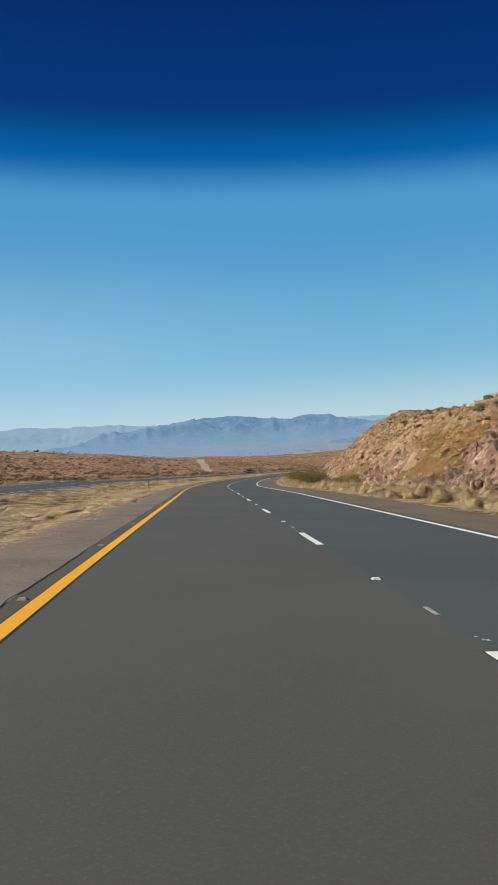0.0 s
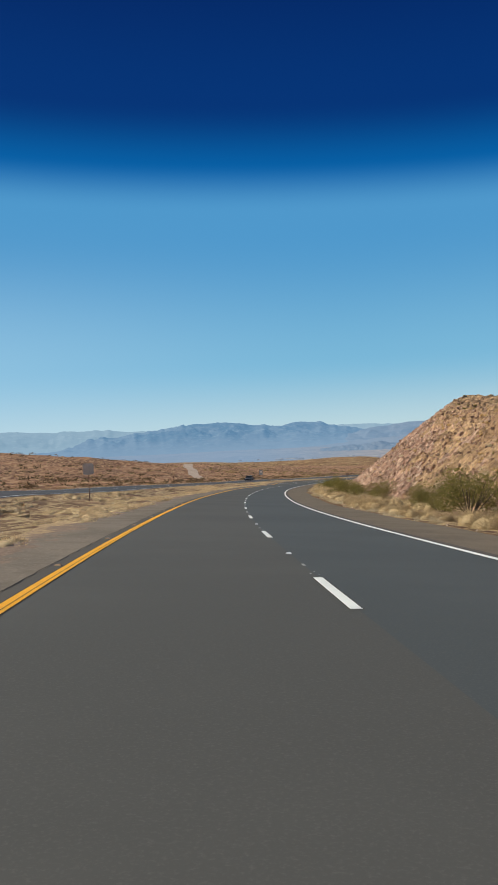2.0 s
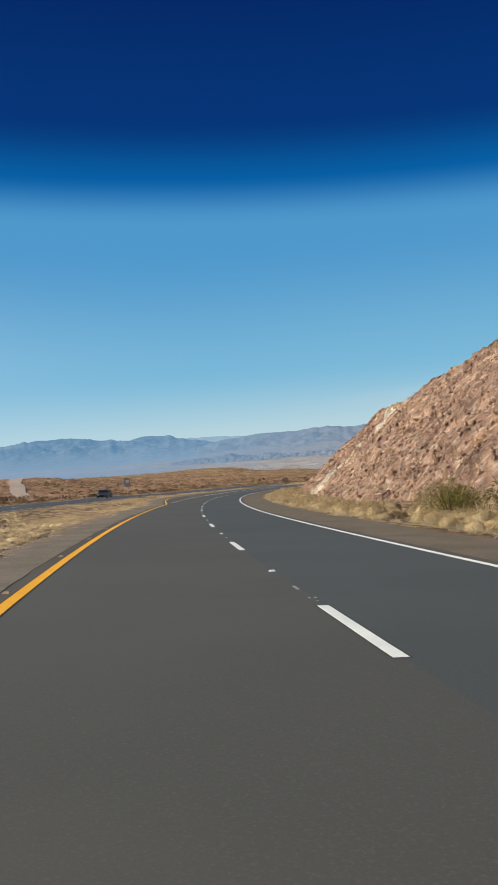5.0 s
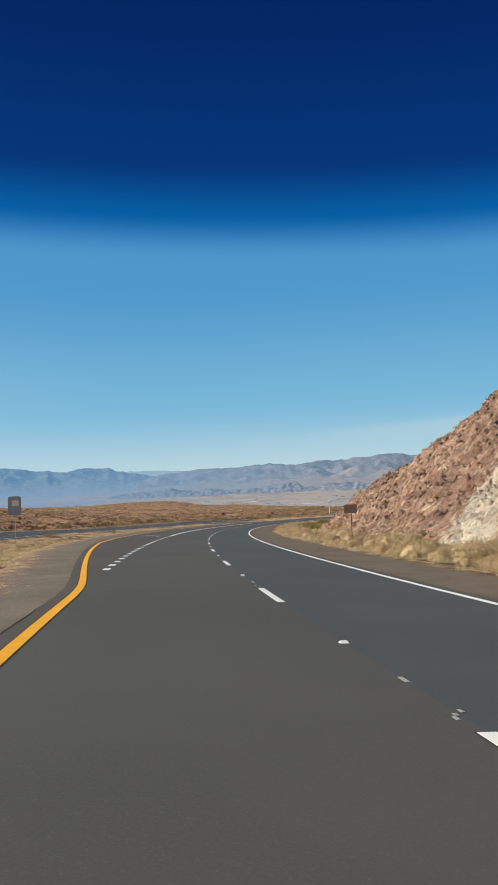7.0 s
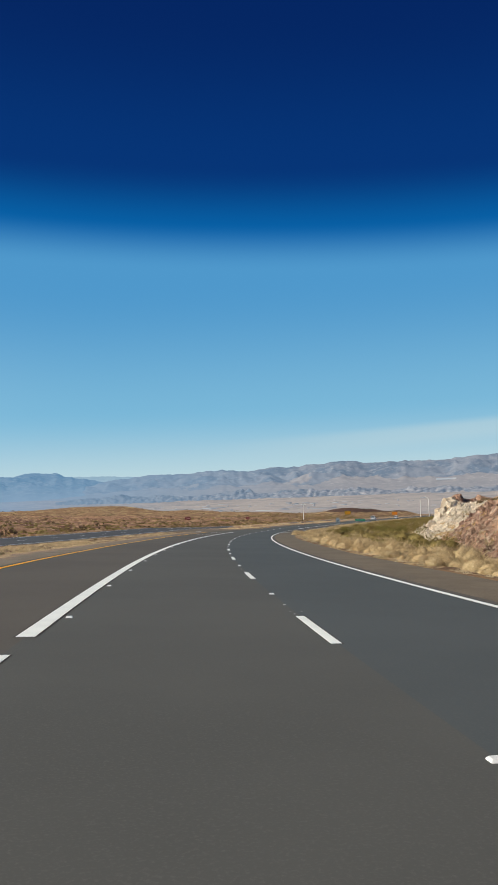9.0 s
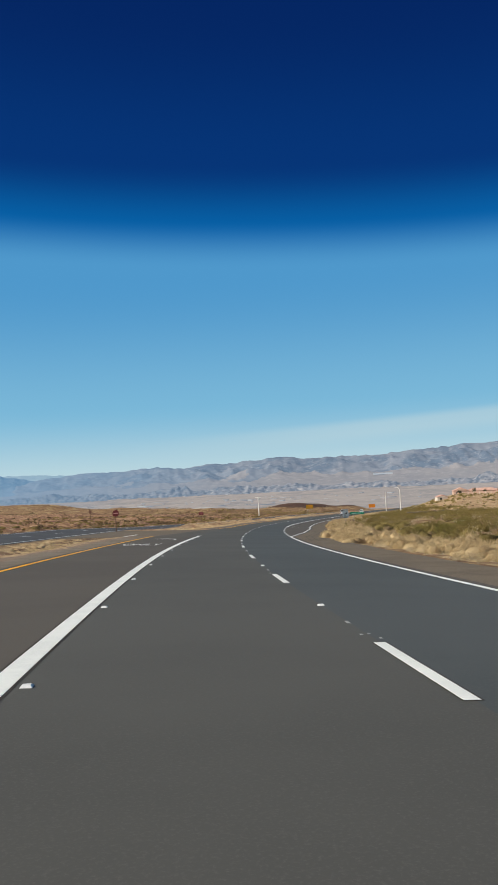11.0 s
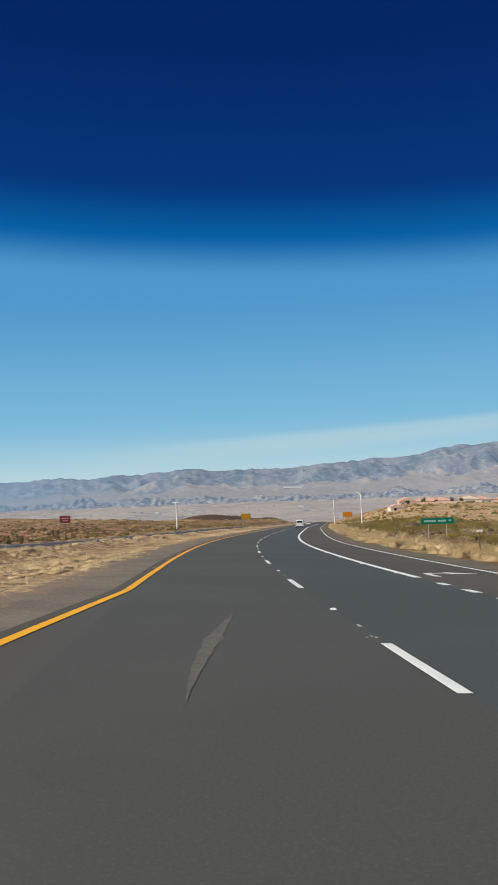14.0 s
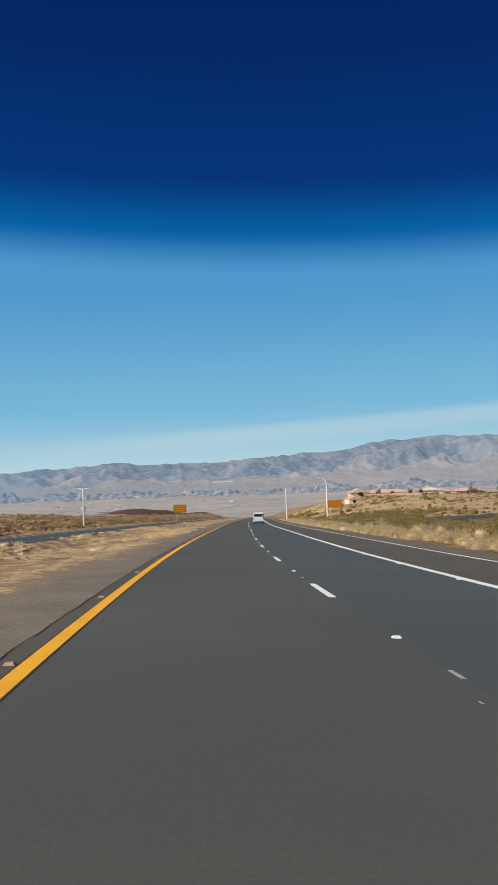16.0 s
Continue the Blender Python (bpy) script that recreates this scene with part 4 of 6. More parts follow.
def side_street():
    t = np.linspace(0, 1, 70)
    k = np.linspace(0, 1, 8)
    s = np.interp(t, k, [692, 668, 652, 643, 641, 646, 656, 684])
    u = np.interp(t, k, [14, 19, 24, 28, 32, 39, 48, 78])
    th = np.arctan2(np.gradient(u), np.gradient(s))
    off = np.linspace(-2.8, 2.8, 8)
    ss, uu = s[:, None] - np.sin(th)[:, None] * off, u[:, None] + np.cos(th)[:, None] * off
    return grid_mesh("road", place(ss, uu, land(ss, uu) + 0.09), OPP_ASPHALT)


tagged(new("road", side_street()), "grey asphalt side street climbing towards the houses", "road", kind="structure")


# ---------------------------------------------------------------- scattered growth and stones
def fast_mesh(name, co, tri, mat, smooth_faces=False):
    me = bpy.data.meshes.new(name)
    me.vertices.add(len(co))
    me.vertices.foreach_set("co", np.ascontiguousarray(co, np.float32).ravel())
    me.loops.add(len(tri) * 3)
    me.loops.foreach_set("vertex_index", np.ascontiguousarray(tri, np.int32).ravel())
    me.polygons.add(len(tri))
    me.polygons.foreach_set("loop_start", np.arange(0, len(tri) * 3, 3, dtype=np.int32))
    me.update(calc_edges=True)
    me.materials.append(mat)
    if smooth_faces:
        me.polygons.foreach_set("use_smooth", np.ones(len(tri), bool))
    return me


rng = np.random.RandomState(11)


def tuft(blades, radius, height, width):
    """Round fluffy head of thin blades that spread from one root."""
    d = rng.randn(blades, 3)
    d[:, 2] = np.abs(d[:, 2]) * 0.9 + 0.12
    d /= np.linalg.norm(d, axis=1)[:, None]
    reach = 0.6 + 0.45 * rng.rand(blades, 1)
    tip = d * reach * np.array([radius, radius, height])
    root = tip * 0.15 * rng.rand(blades, 1) + rng.randn(blades, 3) * np.array([radius, radius, 0]) * 0.18 - np.array([0, 0, 0.03])
    side = np.cross(d, rng.randn(blades, 3))
    side /= np.linalg.norm(side, axis=1)[:, None]
    co = np.stack([root - side * width, root + side * width, tip], 1).reshape(-1, 3)
    k = np.arange(blades)[:, None] * 3
    return co, k + np.array([[0, 1, 2]])


def clump(leaves, radius, height, size, gaps=0.3):
    """Crown of small leaf faces in several lobes."""
    lobes = rng.randn(7, 3) * np.array([radius * 0.42, radius * 0.42, height * 0.16]) + np.array([0, 0, height * 0.58])
    pick = rng.randint(0, 7, leaves)
    d = rng.randn(leaves, 3)
    d /= np.linalg.norm(d, axis=1)[:, None]
    c = lobes[pick] + d * (rng.rand(leaves, 1) ** 0.4) * np.array([radius * 0.5, radius * 0.5, height * 0.38])
    c[:, 2] = np.maximum(c[:, 2], 0.03)
    p, q = rng.randn(leaves, 3), rng.randn(leaves, 3)
    p /= np.linalg.norm(p, axis=1)[:, None]
    q = np.cross(p, q)
    q /= np.linalg.norm(q, axis=1)[:, None]
    z = size * (0.6 + 0.8 * rng.rand(leaves, 1))
    co = np.stack([c - p * z, c + q * z * 0.6, c + p * z, c - q * z * 0.6], 1).reshape(-1, 3)
    k = np.arange(leaves)[:, None] * 4
    return co, np.concatenate([k + [0, 1, 2], k + [0, 2, 3]], 0)


def strew(templates, s, u, scale, sink=0.0, squash=None):
    """Copies of template meshes on the ground, joined."""
    z = land(s, u)
    p = place(s, u, z - sink)
    cos, tris, base = [], [], 0
    pick = rng.randint(0, len(templates), len(s))
    for i, (co, tri) in enumerate(templates):
        m = np.where(pick == i)[0]
        if not len(m):
            continue
        a = rng.rand(len(m)) * 2 * np.pi
        k = scale[m][:, None]
        h = k if squash is None else k * squash[m][:, None]
        x = (co[None, :, 0] * np.cos(a)[:, None] - co[None, :, 1] * np.sin(a)[:, None]) * k + p[m, 0][:, None]
        y = (co[None, :, 0] * np.sin(a)[:, None] + co[None, :, 1] * np.cos(a)[:, None]) * k + p[m, 1][:, None]
        zz = co[None, :, 2] * h + p[m, 2][:, None]
        cos.append(np.stack([x, y, zz], -1).reshape(-1, 3))
        tris.append((tri[None] + (base + np.arange(len(m)) * len(co))[:, None, None]).reshape(-1, 3))
        base += len(m) * len(co)
    return np.concatenate(cos), np.concatenate(tris)


def stuff(name, co_tri, mat, label, category, soft=False):
    return tagged(new(name, fast_mesh(name, co_tri[0], co_tri[1], mat, soft)), label, category, kind="stuff")


def clear_of_track(s, u):
    return np.abs(u - np.interp(s, TRACK_S, TRACK_U, left=0, right=0)) > 8.5


def puff(strands, radius, height):
    """Rounded fluffy bush of short fine strands."""
    d = rng.randn(strands, 3)
    d[:, 2] = np.abs(d[:, 2])
    d /= np.linalg.norm(d, axis=1)[:, None]
    c = d * (0.35 + 0.6 * rng.rand(strands, 1) ** 0.6) * np.array([radius, radius, height])
    way = d + 0.8 * rng.randn(strands, 3) + np.array([0, 0, 0.2])
    way /= np.linalg.norm(way, axis=1)[:, None]
    side = np.cross(way, rng.randn(strands, 3))
    side /= np.linalg.norm(side, axis=1)[:, None]
    ln = 0.08 + 0.11 * rng.rand(strands, 1)
    co = np.stack([c - side * 0.011, c + side * 0.011, c + way * ln], 1).reshape(-1, 3)
    return co, np.arange(strands)[:, None] * 3 + np.array([[0, 1, 2]])


def straw_bush(radius, height, strands, detail, width=0.007, core=0.74):
    """Rounded bush: a dense lumpy heart with fine strands standing out of it."""
    bm = bmesh.new()
    bmesh.ops.create_icosphere(bm, subdivisions=detail, radius=1.0)
    co, tri = bm_arrays(bm)
    lobes = rng.randn(6, 3)
    lobes /= np.linalg.norm(lobes, axis=1)[:, None]
    swell = 0.72 + 0.30 * np.max(np.clip(co @ lobes.T, 0, 1) ** 3, axis=1) + 0.09 * rng.randn(len(co))
    heart = co * swell[:, None] * np.array([radius, radius, height]) * core
    heart[:, 2] = np.maximum(heart[:, 2], -0.06)
    d = rng.randn(strands, 3)
    d[:, 2] = np.abs(d[:, 2])
    d /= np.linalg.norm(d, axis=1)[:, None]
    bulge = 0.72 + 0.30 * np.max(np.clip(d @ lobes.T, 0, 1) ** 3, axis=1)
    c = d * bulge[:, None] * np.array([radius, radius, height]) * (0.62 + 0.32 * rng.rand(strands, 1))
    way = d + 0.65 * rng.randn(strands, 3) + np.array([0, 0, 0.35])
    way /= np.linalg.norm(way, axis=1)[:, None]
    side = np.cross(way, rng.randn(strands, 3))
    side /= np.linalg.norm(side, axis=1)[:, None]
    ln = (0.10 + 0.22 * rng.rand(strands, 1)) * min(1.0, 1.6 * height)
    blades = np.stack([c - side * width, c + side * width, c + way * ln], 1).reshape(-1, 3)
    k = np.arange(strands)[:, None] * 3 + np.array([[0, 1, 2]]) + len(heart)
    return np.concatenate([heart, blades]), np.concatenate([tri, k])


def bm_arrays(bm):
    bmesh.ops.triangulate(bm, faces=bm.faces)
    bm.verts.index_update()
    co = np.array([v.co[:] for v in bm.verts])
    tri = np.array([[v.index for v in f.verts] for f in bm.faces])
    bm.free()
    return co, tri


# rounded straw bushes in a belt along the outer shoulder, two rows deep
def verge_line(s):
    return right_edge(s) + 3.55 - 0.85 * step(s, 425, 470)


fluffy = [straw_bush(0.66, 0.60, 620, 2, 0.006, 0.77), straw_bush(0.54, 0.48, 520, 2, 0.006, 0.77), straw_bush(0.84, 0.54, 700, 2, 0.006, 0.77), straw_bush(0.60, 0.74, 620, 2, 0.006, 0.77), straw_bush(0.95, 0.44, 700, 2, 0.006, 0.77)]
s = np.concatenate([np.arange(-6, 430, 0.78), np.arange(430, 760, 0.95)])
s = s + rng.randn(len(s)) * 0.4
n = len(s)
u = verge_line(s) + 0.35 + np.abs(rng.randn(n)) * 0.5
keep = fractal(s, s * 0, 7.0, 3) > -0.34
size = (0.5 + 0.7 * rng.rand(n) ** 1.5) * (0.9 + 0.6 * fractal(s, s * 0 + 4, 14.0, 3))
stuff("dry_grass", strew(fluffy, s[keep], u[keep], size[keep]), STRAW_BUSH, "pale golden rounded dry brush along the road shoulder", "dry grass", True)
fluffy = [straw_bush(0.62, 0.62, 330, 2, 0.0065, 0.80), straw_bush(0.75, 0.55, 350, 2, 0.0065, 0.80), straw_bush(0.55, 0.72, 330, 2, 0.0065, 0.80)]
n = 1500
s = -6 + rng.rand(n) ** 1.1 * 780
u = verge_line(s) + 1.0 + np.abs(rng.randn(n)) * 1.3
keep = fractal(s, u * 2, 9.0, 3) > -0.25
stuff("dry_grass", strew(fluffy, s[keep], u[keep], (0.6 + 0.8 * rng.rand(n) ** 1.3)[keep]), STRAW_BUSH, "golden dry brush behind the shoulder belt", "dry grass", True)
GOLDEN = leafy(island_tone(mottled("golden_grass", (0.46, 0.29, 0.125), (0.60, 0.395, 0.175), (0.72, 0.52, 0.27), 0.25, 8.0, 0.9, 0.05), 0.4), 0.25)
# straw tufts in a belt along the outer shoulder
n = 900
s = -8 + rng.rand(n) * 470
u = right_edge(s) + 3.1 + np.abs(rng.randn(n)) * 1.1
keep = (fractal(s, u * 2, 6.0, 3) > -0.18)
straw = [tuft(120, 0.50, 0.36, 0.006), tuft(100, 0.40, 0.32, 0.006), tuft(130, 0.55, 0.34, 0.006)]
stuff("dry_grass", strew(straw, s[keep], u[keep], (0.4 + 0.85 * rng.rand(n) ** 1.5)[keep]), STRAW, "pale straw-coloured dry grass along the road shoulder", "dry grass")
# sparse tufts on the cut, thick on its low sandy end
n = 2800
s = np.where(rng.rand(n) < 0.5, rng.rand(n) * 125 - 5, rng.rand(n) * 380 - 5)
u = cut_foot(s) - 1 + rng.rand(n) ** 1.3 * 32
sparse = [puff(46, 0.5, 0.45), tuft(40, 0.5, 0.42, 0.018)]
stuff("dry_grass", strew(sparse, s, u, 0.4 + 0.8 * rng.rand(n)), STRAW, "scattered dry tufts on the rocky slope", "dry grass")
n = 1300
s = 41 + rng.rand(n) ** 1.8 * 60
u = cut_foot(s) + 0.9 + rng.rand(n) * 5.0
keep = fractal(s, u, 7.0, 4) > -0.12
golden = [straw_bush(0.50, 0.30, 170, 1, 0.012, 0.5), straw_bush(0.62, 0.26, 180, 1, 0.012, 0.5), straw_bush(0.40, 0.36, 150, 1, 0.012, 0.5)]
stuff("dry_grass", strew(golden, s[keep], u[keep], (0.55 + 0.8 * rng.rand(n))[keep]), GOLDEN, "golden dry grass over the sandy end of the hill", "dry grass", True)
n = 420
s = 24 + rng.rand(n) * 60
u = cut_foot(s) + 5.0 + rng.rand(n) * 9
keep = fractal(s, u, 9.0, 3) > 0.0
stuff("dry_grass", strew(golden, s[keep], u[keep], (0.5 + 0.7 * rng.rand(n))[keep]), GOLDEN, "golden dry grass near the crest of the low hill", "dry grass", True)
n = 1500
s = 70 + rng.rand(n) ** 1.4 * 300
u = cut_foot(s) + rng.rand(n) ** np.where(s < 170, 0.8, 1.3) * np.where(s < 170, 15, 14)
keep = fractal(s, u, 8.0, 3) > np.where(s < 170, 0.0, 0.16)
stuff("dry_grass", strew(golden, s[keep], u[keep], (0.35 + 0.6 * rng.rand(n))[keep]), GOLDEN, "golden dry brush clinging to the rock cut", "dry grass", True)
# low grass in the median and on the far verge
low = [tuft(34, 0.50, 0.13, 0.009), tuft(30, 0.40, 0.16, 0.009)]
n = 12500
s = -8 + rng.rand(n) * 700
u = left_edge(s) - 1.6 - rng.rand(n) ** 1.1 * (left_edge(s) - 1.6 - opp_edge(s) - 1.0)
w = place(s, u, 0.0)
keep = (fractal(w[:, 0], w[:, 1] * 0.3, 4.0, 4) > np.where(s > 455, 0.14, 0.12)) & ~((s > 418) & (s < 457))
stuff("dry_grass", strew(low, s[keep], u[keep], (0.5 + 0.8 * rng.rand(n))[keep]), MEDIAN_STRAW, "low yellow dry grass patches in the median", "dry grass")
n = 2600
s = rng.rand(n) * 800
u = opp_edge(s) - 11 - rng.rand(n) ** 2 * 40
keep = clear_of_track(s, u)
stuff("dry_grass", strew(low, s[keep], u[keep], (0.6 + 0.9 * rng.rand(n))[keep]), STRAW, "dry grass on the far verge", "dry grass")
# low straw cushions with bare soil between them
cushion = [straw_bush(0.55, 0.22, 130, 1, 0.008, 0.62), straw_bush(0.40, 0.20, 110, 1, 0.008, 0.62), straw_bush(0.72, 0.18, 140, 1, 0.008, 0.62)]
n = 8600
s = -8 + rng.rand(n) ** 1.15 * 640
u = left_edge(s) - 2.0 - rng.rand(n) ** 1.1 * (left_edge(s) - 2.0 - opp_edge(s) - 0.9)
keep = (fractal(s * 0.35, u * 1.2, 3.6, 4) > np.where(s > 455, 0.06, 0.03)) & ~((s > 416) & (s < 458))
stuff("dry_grass", strew(cushion, s[keep], u[keep], (0.45 + 0.75 * rng.rand(n))[keep]), MEDIAN_STRAW, "low straw-coloured grass cushions in the median", "dry grass", True)
tussock = [straw_bush(0.7, 0.38, 26, 1, 0.035), straw_bush(0.9, 0.32, 28, 1, 0.035)]
n = 5200
s = rng.rand(n) * 900 - 10
u = opp_edge(s) - 11.5 - rng.rand(n) ** 1.7 * 230
keep = clear_of_track(s, u) & (fractal(s * 0.6, u, 16.0, 4) > 0.0)
stuff("dry_grass", strew(tussock, s[keep], u[keep], (0.4 + 0.9 * rng.rand(n) ** 1.5)[keep]), HILL_STRAW, "straw-coloured tussocks over the brown hillside", "dry grass", True)
# thick belt of tall straw past the turn lane
n = 700
s = 402 + rng.rand(n) * 420
u = right_edge(s) + 2.6 + np.abs(rng.randn(n)) * 1.3
keep = fractal(s, u * 2, 5.0, 3) > -0.22
tall = [straw_bush(0.62, 0.62, 460, 2, 0.0065, 0.74), straw_bush(0.75, 0.54, 480, 2, 0.0065, 0.74), straw_bush(0.9, 0.46, 480, 2, 0.0065, 0.72)]
stuff("dry_grass", strew(tall, s[keep], u[keep], (0.6 + 0.6 * rng.rand(n))[keep]), STRAW_BUSH, "tall pale straw grass belt beside the turn lane", "dry grass", True)
# far scrub: brown and olive
far_brush = [clump(17, 0.75, 0.75, 0.20), clump(15, 0.9, 0.65, 0.21), clump(19, 0.8, 0.6, 0.19)]
brush = [clump(130, 0.75, 0.75, 0.05), clump(120, 0.9, 0.65, 0.052)]


def mound(radius, height, leaves):
    """Rounded scrub: a lumpy heart under a skin of small leaves."""
    co, tri = straw_bush(radius, height, 24, 1, 0.02, 0.88)
    more, faces = clump(leaves, radius * 1.15, height * 1.05, 0.055)
    return np.concatenate([co, more]), np.concatenate([tri, faces + len(co)])


mounds = [mound(0.75, 0.62, 34), mound(0.9, 0.52, 36), mound(0.62, 0.7, 32)]
n = 11500
s = rng.rand(n) * 1250 - 20
u = opp_edge(s) - 13 - rng.rand(n) ** 1.6 * 420
keep = clear_of_track(s, u) & ((s < 400) | (rng.rand(n) < 0.35))
stuff("desert_scrub", strew(far_brush, s[keep], u[keep], (0.45 + 1.0 * rng.rand(n) ** 2)[keep]), SAGE, "brown low desert scrub over the hillside", "scrub")
n = 4200
s = 390 + rng.rand(n) * 560
u = opp_edge(s) - 13 - rng.rand(n) ** 1.3 * 75
keep = fractal(s * 0.4, u, 18.0, 3) > -0.12
stuff("desert_scrub", strew(mounds, s[keep], u[keep], (0.35 + 0.5 * rng.rand(n) ** 1.5)[keep]), OLIVE, "olive creosote scrub on the flats", "scrub")
n = 2200
s = 372 + rng.rand(n) ** 0.8 * 590
u = 15.5 + rng.rand(n) ** 1.1 * 120
keep = fractal(s * 0.5, u, 16.0, 3) > np.where(s < 470, -0.1, 0.1)
stuff("desert_scrub", strew(mounds, s[keep], u[keep], (0.5 + 0.7 * rng.rand(n))[keep]), OLIVE, "olive creosote scrub beside the highway", "scrub")
n = 1700
s, u = 385 + rng.rand(n) * 350, 15.0 + rng.rand(n) * 24
keep = fractal(s * 0.35, u, 9.0, 3) > -0.03
stuff("desert_scrub", strew(brush, s[keep], u[keep], (0.8 + 0.6 * rng.rand(n))[keep]), OLIVE, "dense olive-brown brush behind the straw belt", "scrub")
n = 420
s = 330 + rng.rand(n) * 150
u = 10.6 + rng.rand(n) ** 0.8 * np.clip((s - 318) * 0.11, 1.5, 9.0)
keep = fractal(s, u, 7.0, 3) > -0.15
stuff("desert_scrub", strew(mounds, s[keep], u[keep], (0.6 + 0.75 * rng.rand(n))[keep]), OLIVE, "dark olive-brown brush between the straw belt and the rocks", "scrub")
n = 700
s, u = 640 + rng.rand(n) * 330, 16 + rng.rand(n) * 100
keep = fractal(s * 0.5, u, 11.0, 3) > 0.12
stuff("desert_scrub", strew(mounds, s[keep], u[keep], (1.0 + 1.3 * rng.rand(n))[keep]), OLIVE, "dark olive shrubs on the bank below the houses", "scrub")
n = 1500
s, u = 372 + rng.rand(n) * 640, 13.5 + rng.rand(n) ** 1.2 * 130
stuff("desert_scrub", strew(mounds, s, u, 0.35 + 0.5 * rng.rand(n)), SAGE, "tan dry scrub beside the highway", "scrub")
n = 1500
s, u = 372 + rng.rand(n) * 600, 14.5 + rng.rand(n) ** 1.2 * 90
pale_puff = [puff(60, 0.6, 0.4), puff(50, 0.7, 0.35)]
stuff("dry_grass", strew(pale_puff, s, u, 0.8 + 1.0 * rng.rand(n)), STRAW, "dry grass patches between the scrub", "dry grass")


n = 900
s = -5 + rng.rand(n) * 270
u = cut_foot(s) + 3 + rng.rand(n) * 34
keep = (fractal(s, u, 14.0, 3) > -0.02) & ((s < 130) | (u > cut_foot(s) + cut_crest(s) / 0.8 - 1))
stuff("desert_scrub", strew(mounds, s[keep], u[keep], (0.35 + 0.6 * rng.rand(n) ** 2)[keep]), OLIVE, "small olive-brown scrub on the rocky hill", "scrub")


# creosote bushes that stand out singly
def creosote(leaves, radius, height, mat):
    root = new("creosote_bush")
    bm = bmesh.new()
    for i in range(11):
        a, r = rng.rand() * 6.28, radius * (0.3 + 0.6 * rng.rand())
        rod(bm, (0.05 * math.cos(a), 0.05 * math.sin(a), -0.1), (r * math.cos(a), r * math.sin(a), height * (0.55 + 0.4 * rng.rand())), 0.022, 0.007, 5)
    part("stem", bm, STEM, root)
    co, tri = clump(leaves, radius, height, 0.027)
    part("foliage", fast_mesh("foliage", co, tri, mat), None, root)
    return root


bush_kinds = [creosote(5200, 1.25, 1.4, CREOSOTE), creosote(1900, 1.0, 1.1, CREOSOTE), creosote(1500, 1.0, 0.9, GREY_BRUSH)]
tags = ("olive-green creosote bush beside the road shoulder", "olive-green creosote bush beside the road shoulder", "grey-brown dry desert bush beside the road")
for b, t in zip(bush_kinds, tags):
    tagged(b, t, "bush", group="roadside bushes")
spots = [(133, 10.2, 0, 1.0), (128, 11.6, 0, 1.1), (98, 11.0, 0, 1.55), (101, 11.8, 0, 1.4), (66.5, 11.4, 0, 0.95), (173, 9.0, 0, 0.9), (176, 10.6, 0, 1.15), (147.5, 9.9, 0, 1.25), (145.5, 10.6, 0, 1.2), (148.5, 9.3, 1, 1.0), (188, 9.2, 0, 1.2), (183, 10.3, 0, 1.25), (192, 10.8, 1, 1.2), (180, 11.8, 1, 1.2), (112, 12.0, 0, 1.1), (104, 11.0, 1, 1.0)]
for i in range(7):
    spots.append((40 + 22 * i + rng.rand() * 12, 9.4 + rng.rand() * 3, rng.randint(0, 3), 0.6 + 0.4 * rng.rand()))
for i in range(60):
    spots.append((374 + rng.rand() * 250, 12.5 + rng.rand() * 26, rng.randint(1, 3), 0.55 + 0.4 * rng.rand()))
for i in range(40):
    spots.append((30 + rng.rand() * 560, -30 - rng.rand() * 22, 2, 0.5 + 0.4 * rng.rand()))
for i in range(10):
    q = 20 + rng.rand() * 380
    spots.append((q, -8.5 - rng.rand() * 7, 2, 0.4 + 0.3 * rng.rand()))
for i in range(12):
    spots.append((372 + rng.rand() * 75, 12.0 + rng.rand() * 9, 0, 0.6 + 0.35 * rng.rand()))
used = [False] * 3
for s, u, k, size in spots:
    p = place(s, u, land(s, u) - 0.05)
    m = pose(p[0], p[1], p[2], 0, 0, rng.rand() * 360) @ Matrix.Diagonal((size, size, size * (0.85 + 0.3 * rng.rand()), 1))
    if used[k]:
        copy_thing(bush_kinds[k], m)
    else:
        used[k] = True
        bush_kinds[k].matrix_basis = m


# stones on the cut
def stone(detail):
    bm = bmesh.new()
    bmesh.ops.create_icosphere(bm, subdivisions=detail, radius=0.5)
    stretch = Vector((0.7 + 0.7 * rng.rand(), 0.6 + 0.5 * rng.rand(), 0.5 + 0.4 * rng.rand()))
    planes = [(Vector(rng.randn(3)).normalized(), 0.26 + 0.16 * rng.rand()) for _ in range(9)]
    for v in bm.verts:
        for nrm, d in planes:
            e = v.co.dot(nrm) - d
            if e > 0:
                v.co -= nrm * e
        v.co = Vector((v.co.x * stretch.x, v.co.y * stretch.y, v.co.z * stretch.z)) * 1.5
    return bm


RUBBLE = island_tone(rock_material("rubble", ((0.33, 0.190, 0.130), (0.48, 0.292, 0.195), (0.70, 0.525, 0.39), (0.26, 0.160, 0.136), (0.13, 0.076, 0.058))), 0.7)
PALE_RUBBLE = island_tone(rock_material("pale_rubble", ((0.62, 0.49, 0.36), (0.74, 0.62, 0.47), (0.82, 0.73, 0.59), (0.52, 0.40, 0.30), (0.44, 0.34, 0.26))), 0.35)
pebbles = []
for _ in range(12):
    co, tri = bm_arrays(stone(1))
    r = np.array(Euler((rng.rand() * 3, rng.rand() * 3, 0)).to_matrix())
    pebbles.append(((co * np.array([1.25, 0.8, 0.6])) @ r.T, tri))


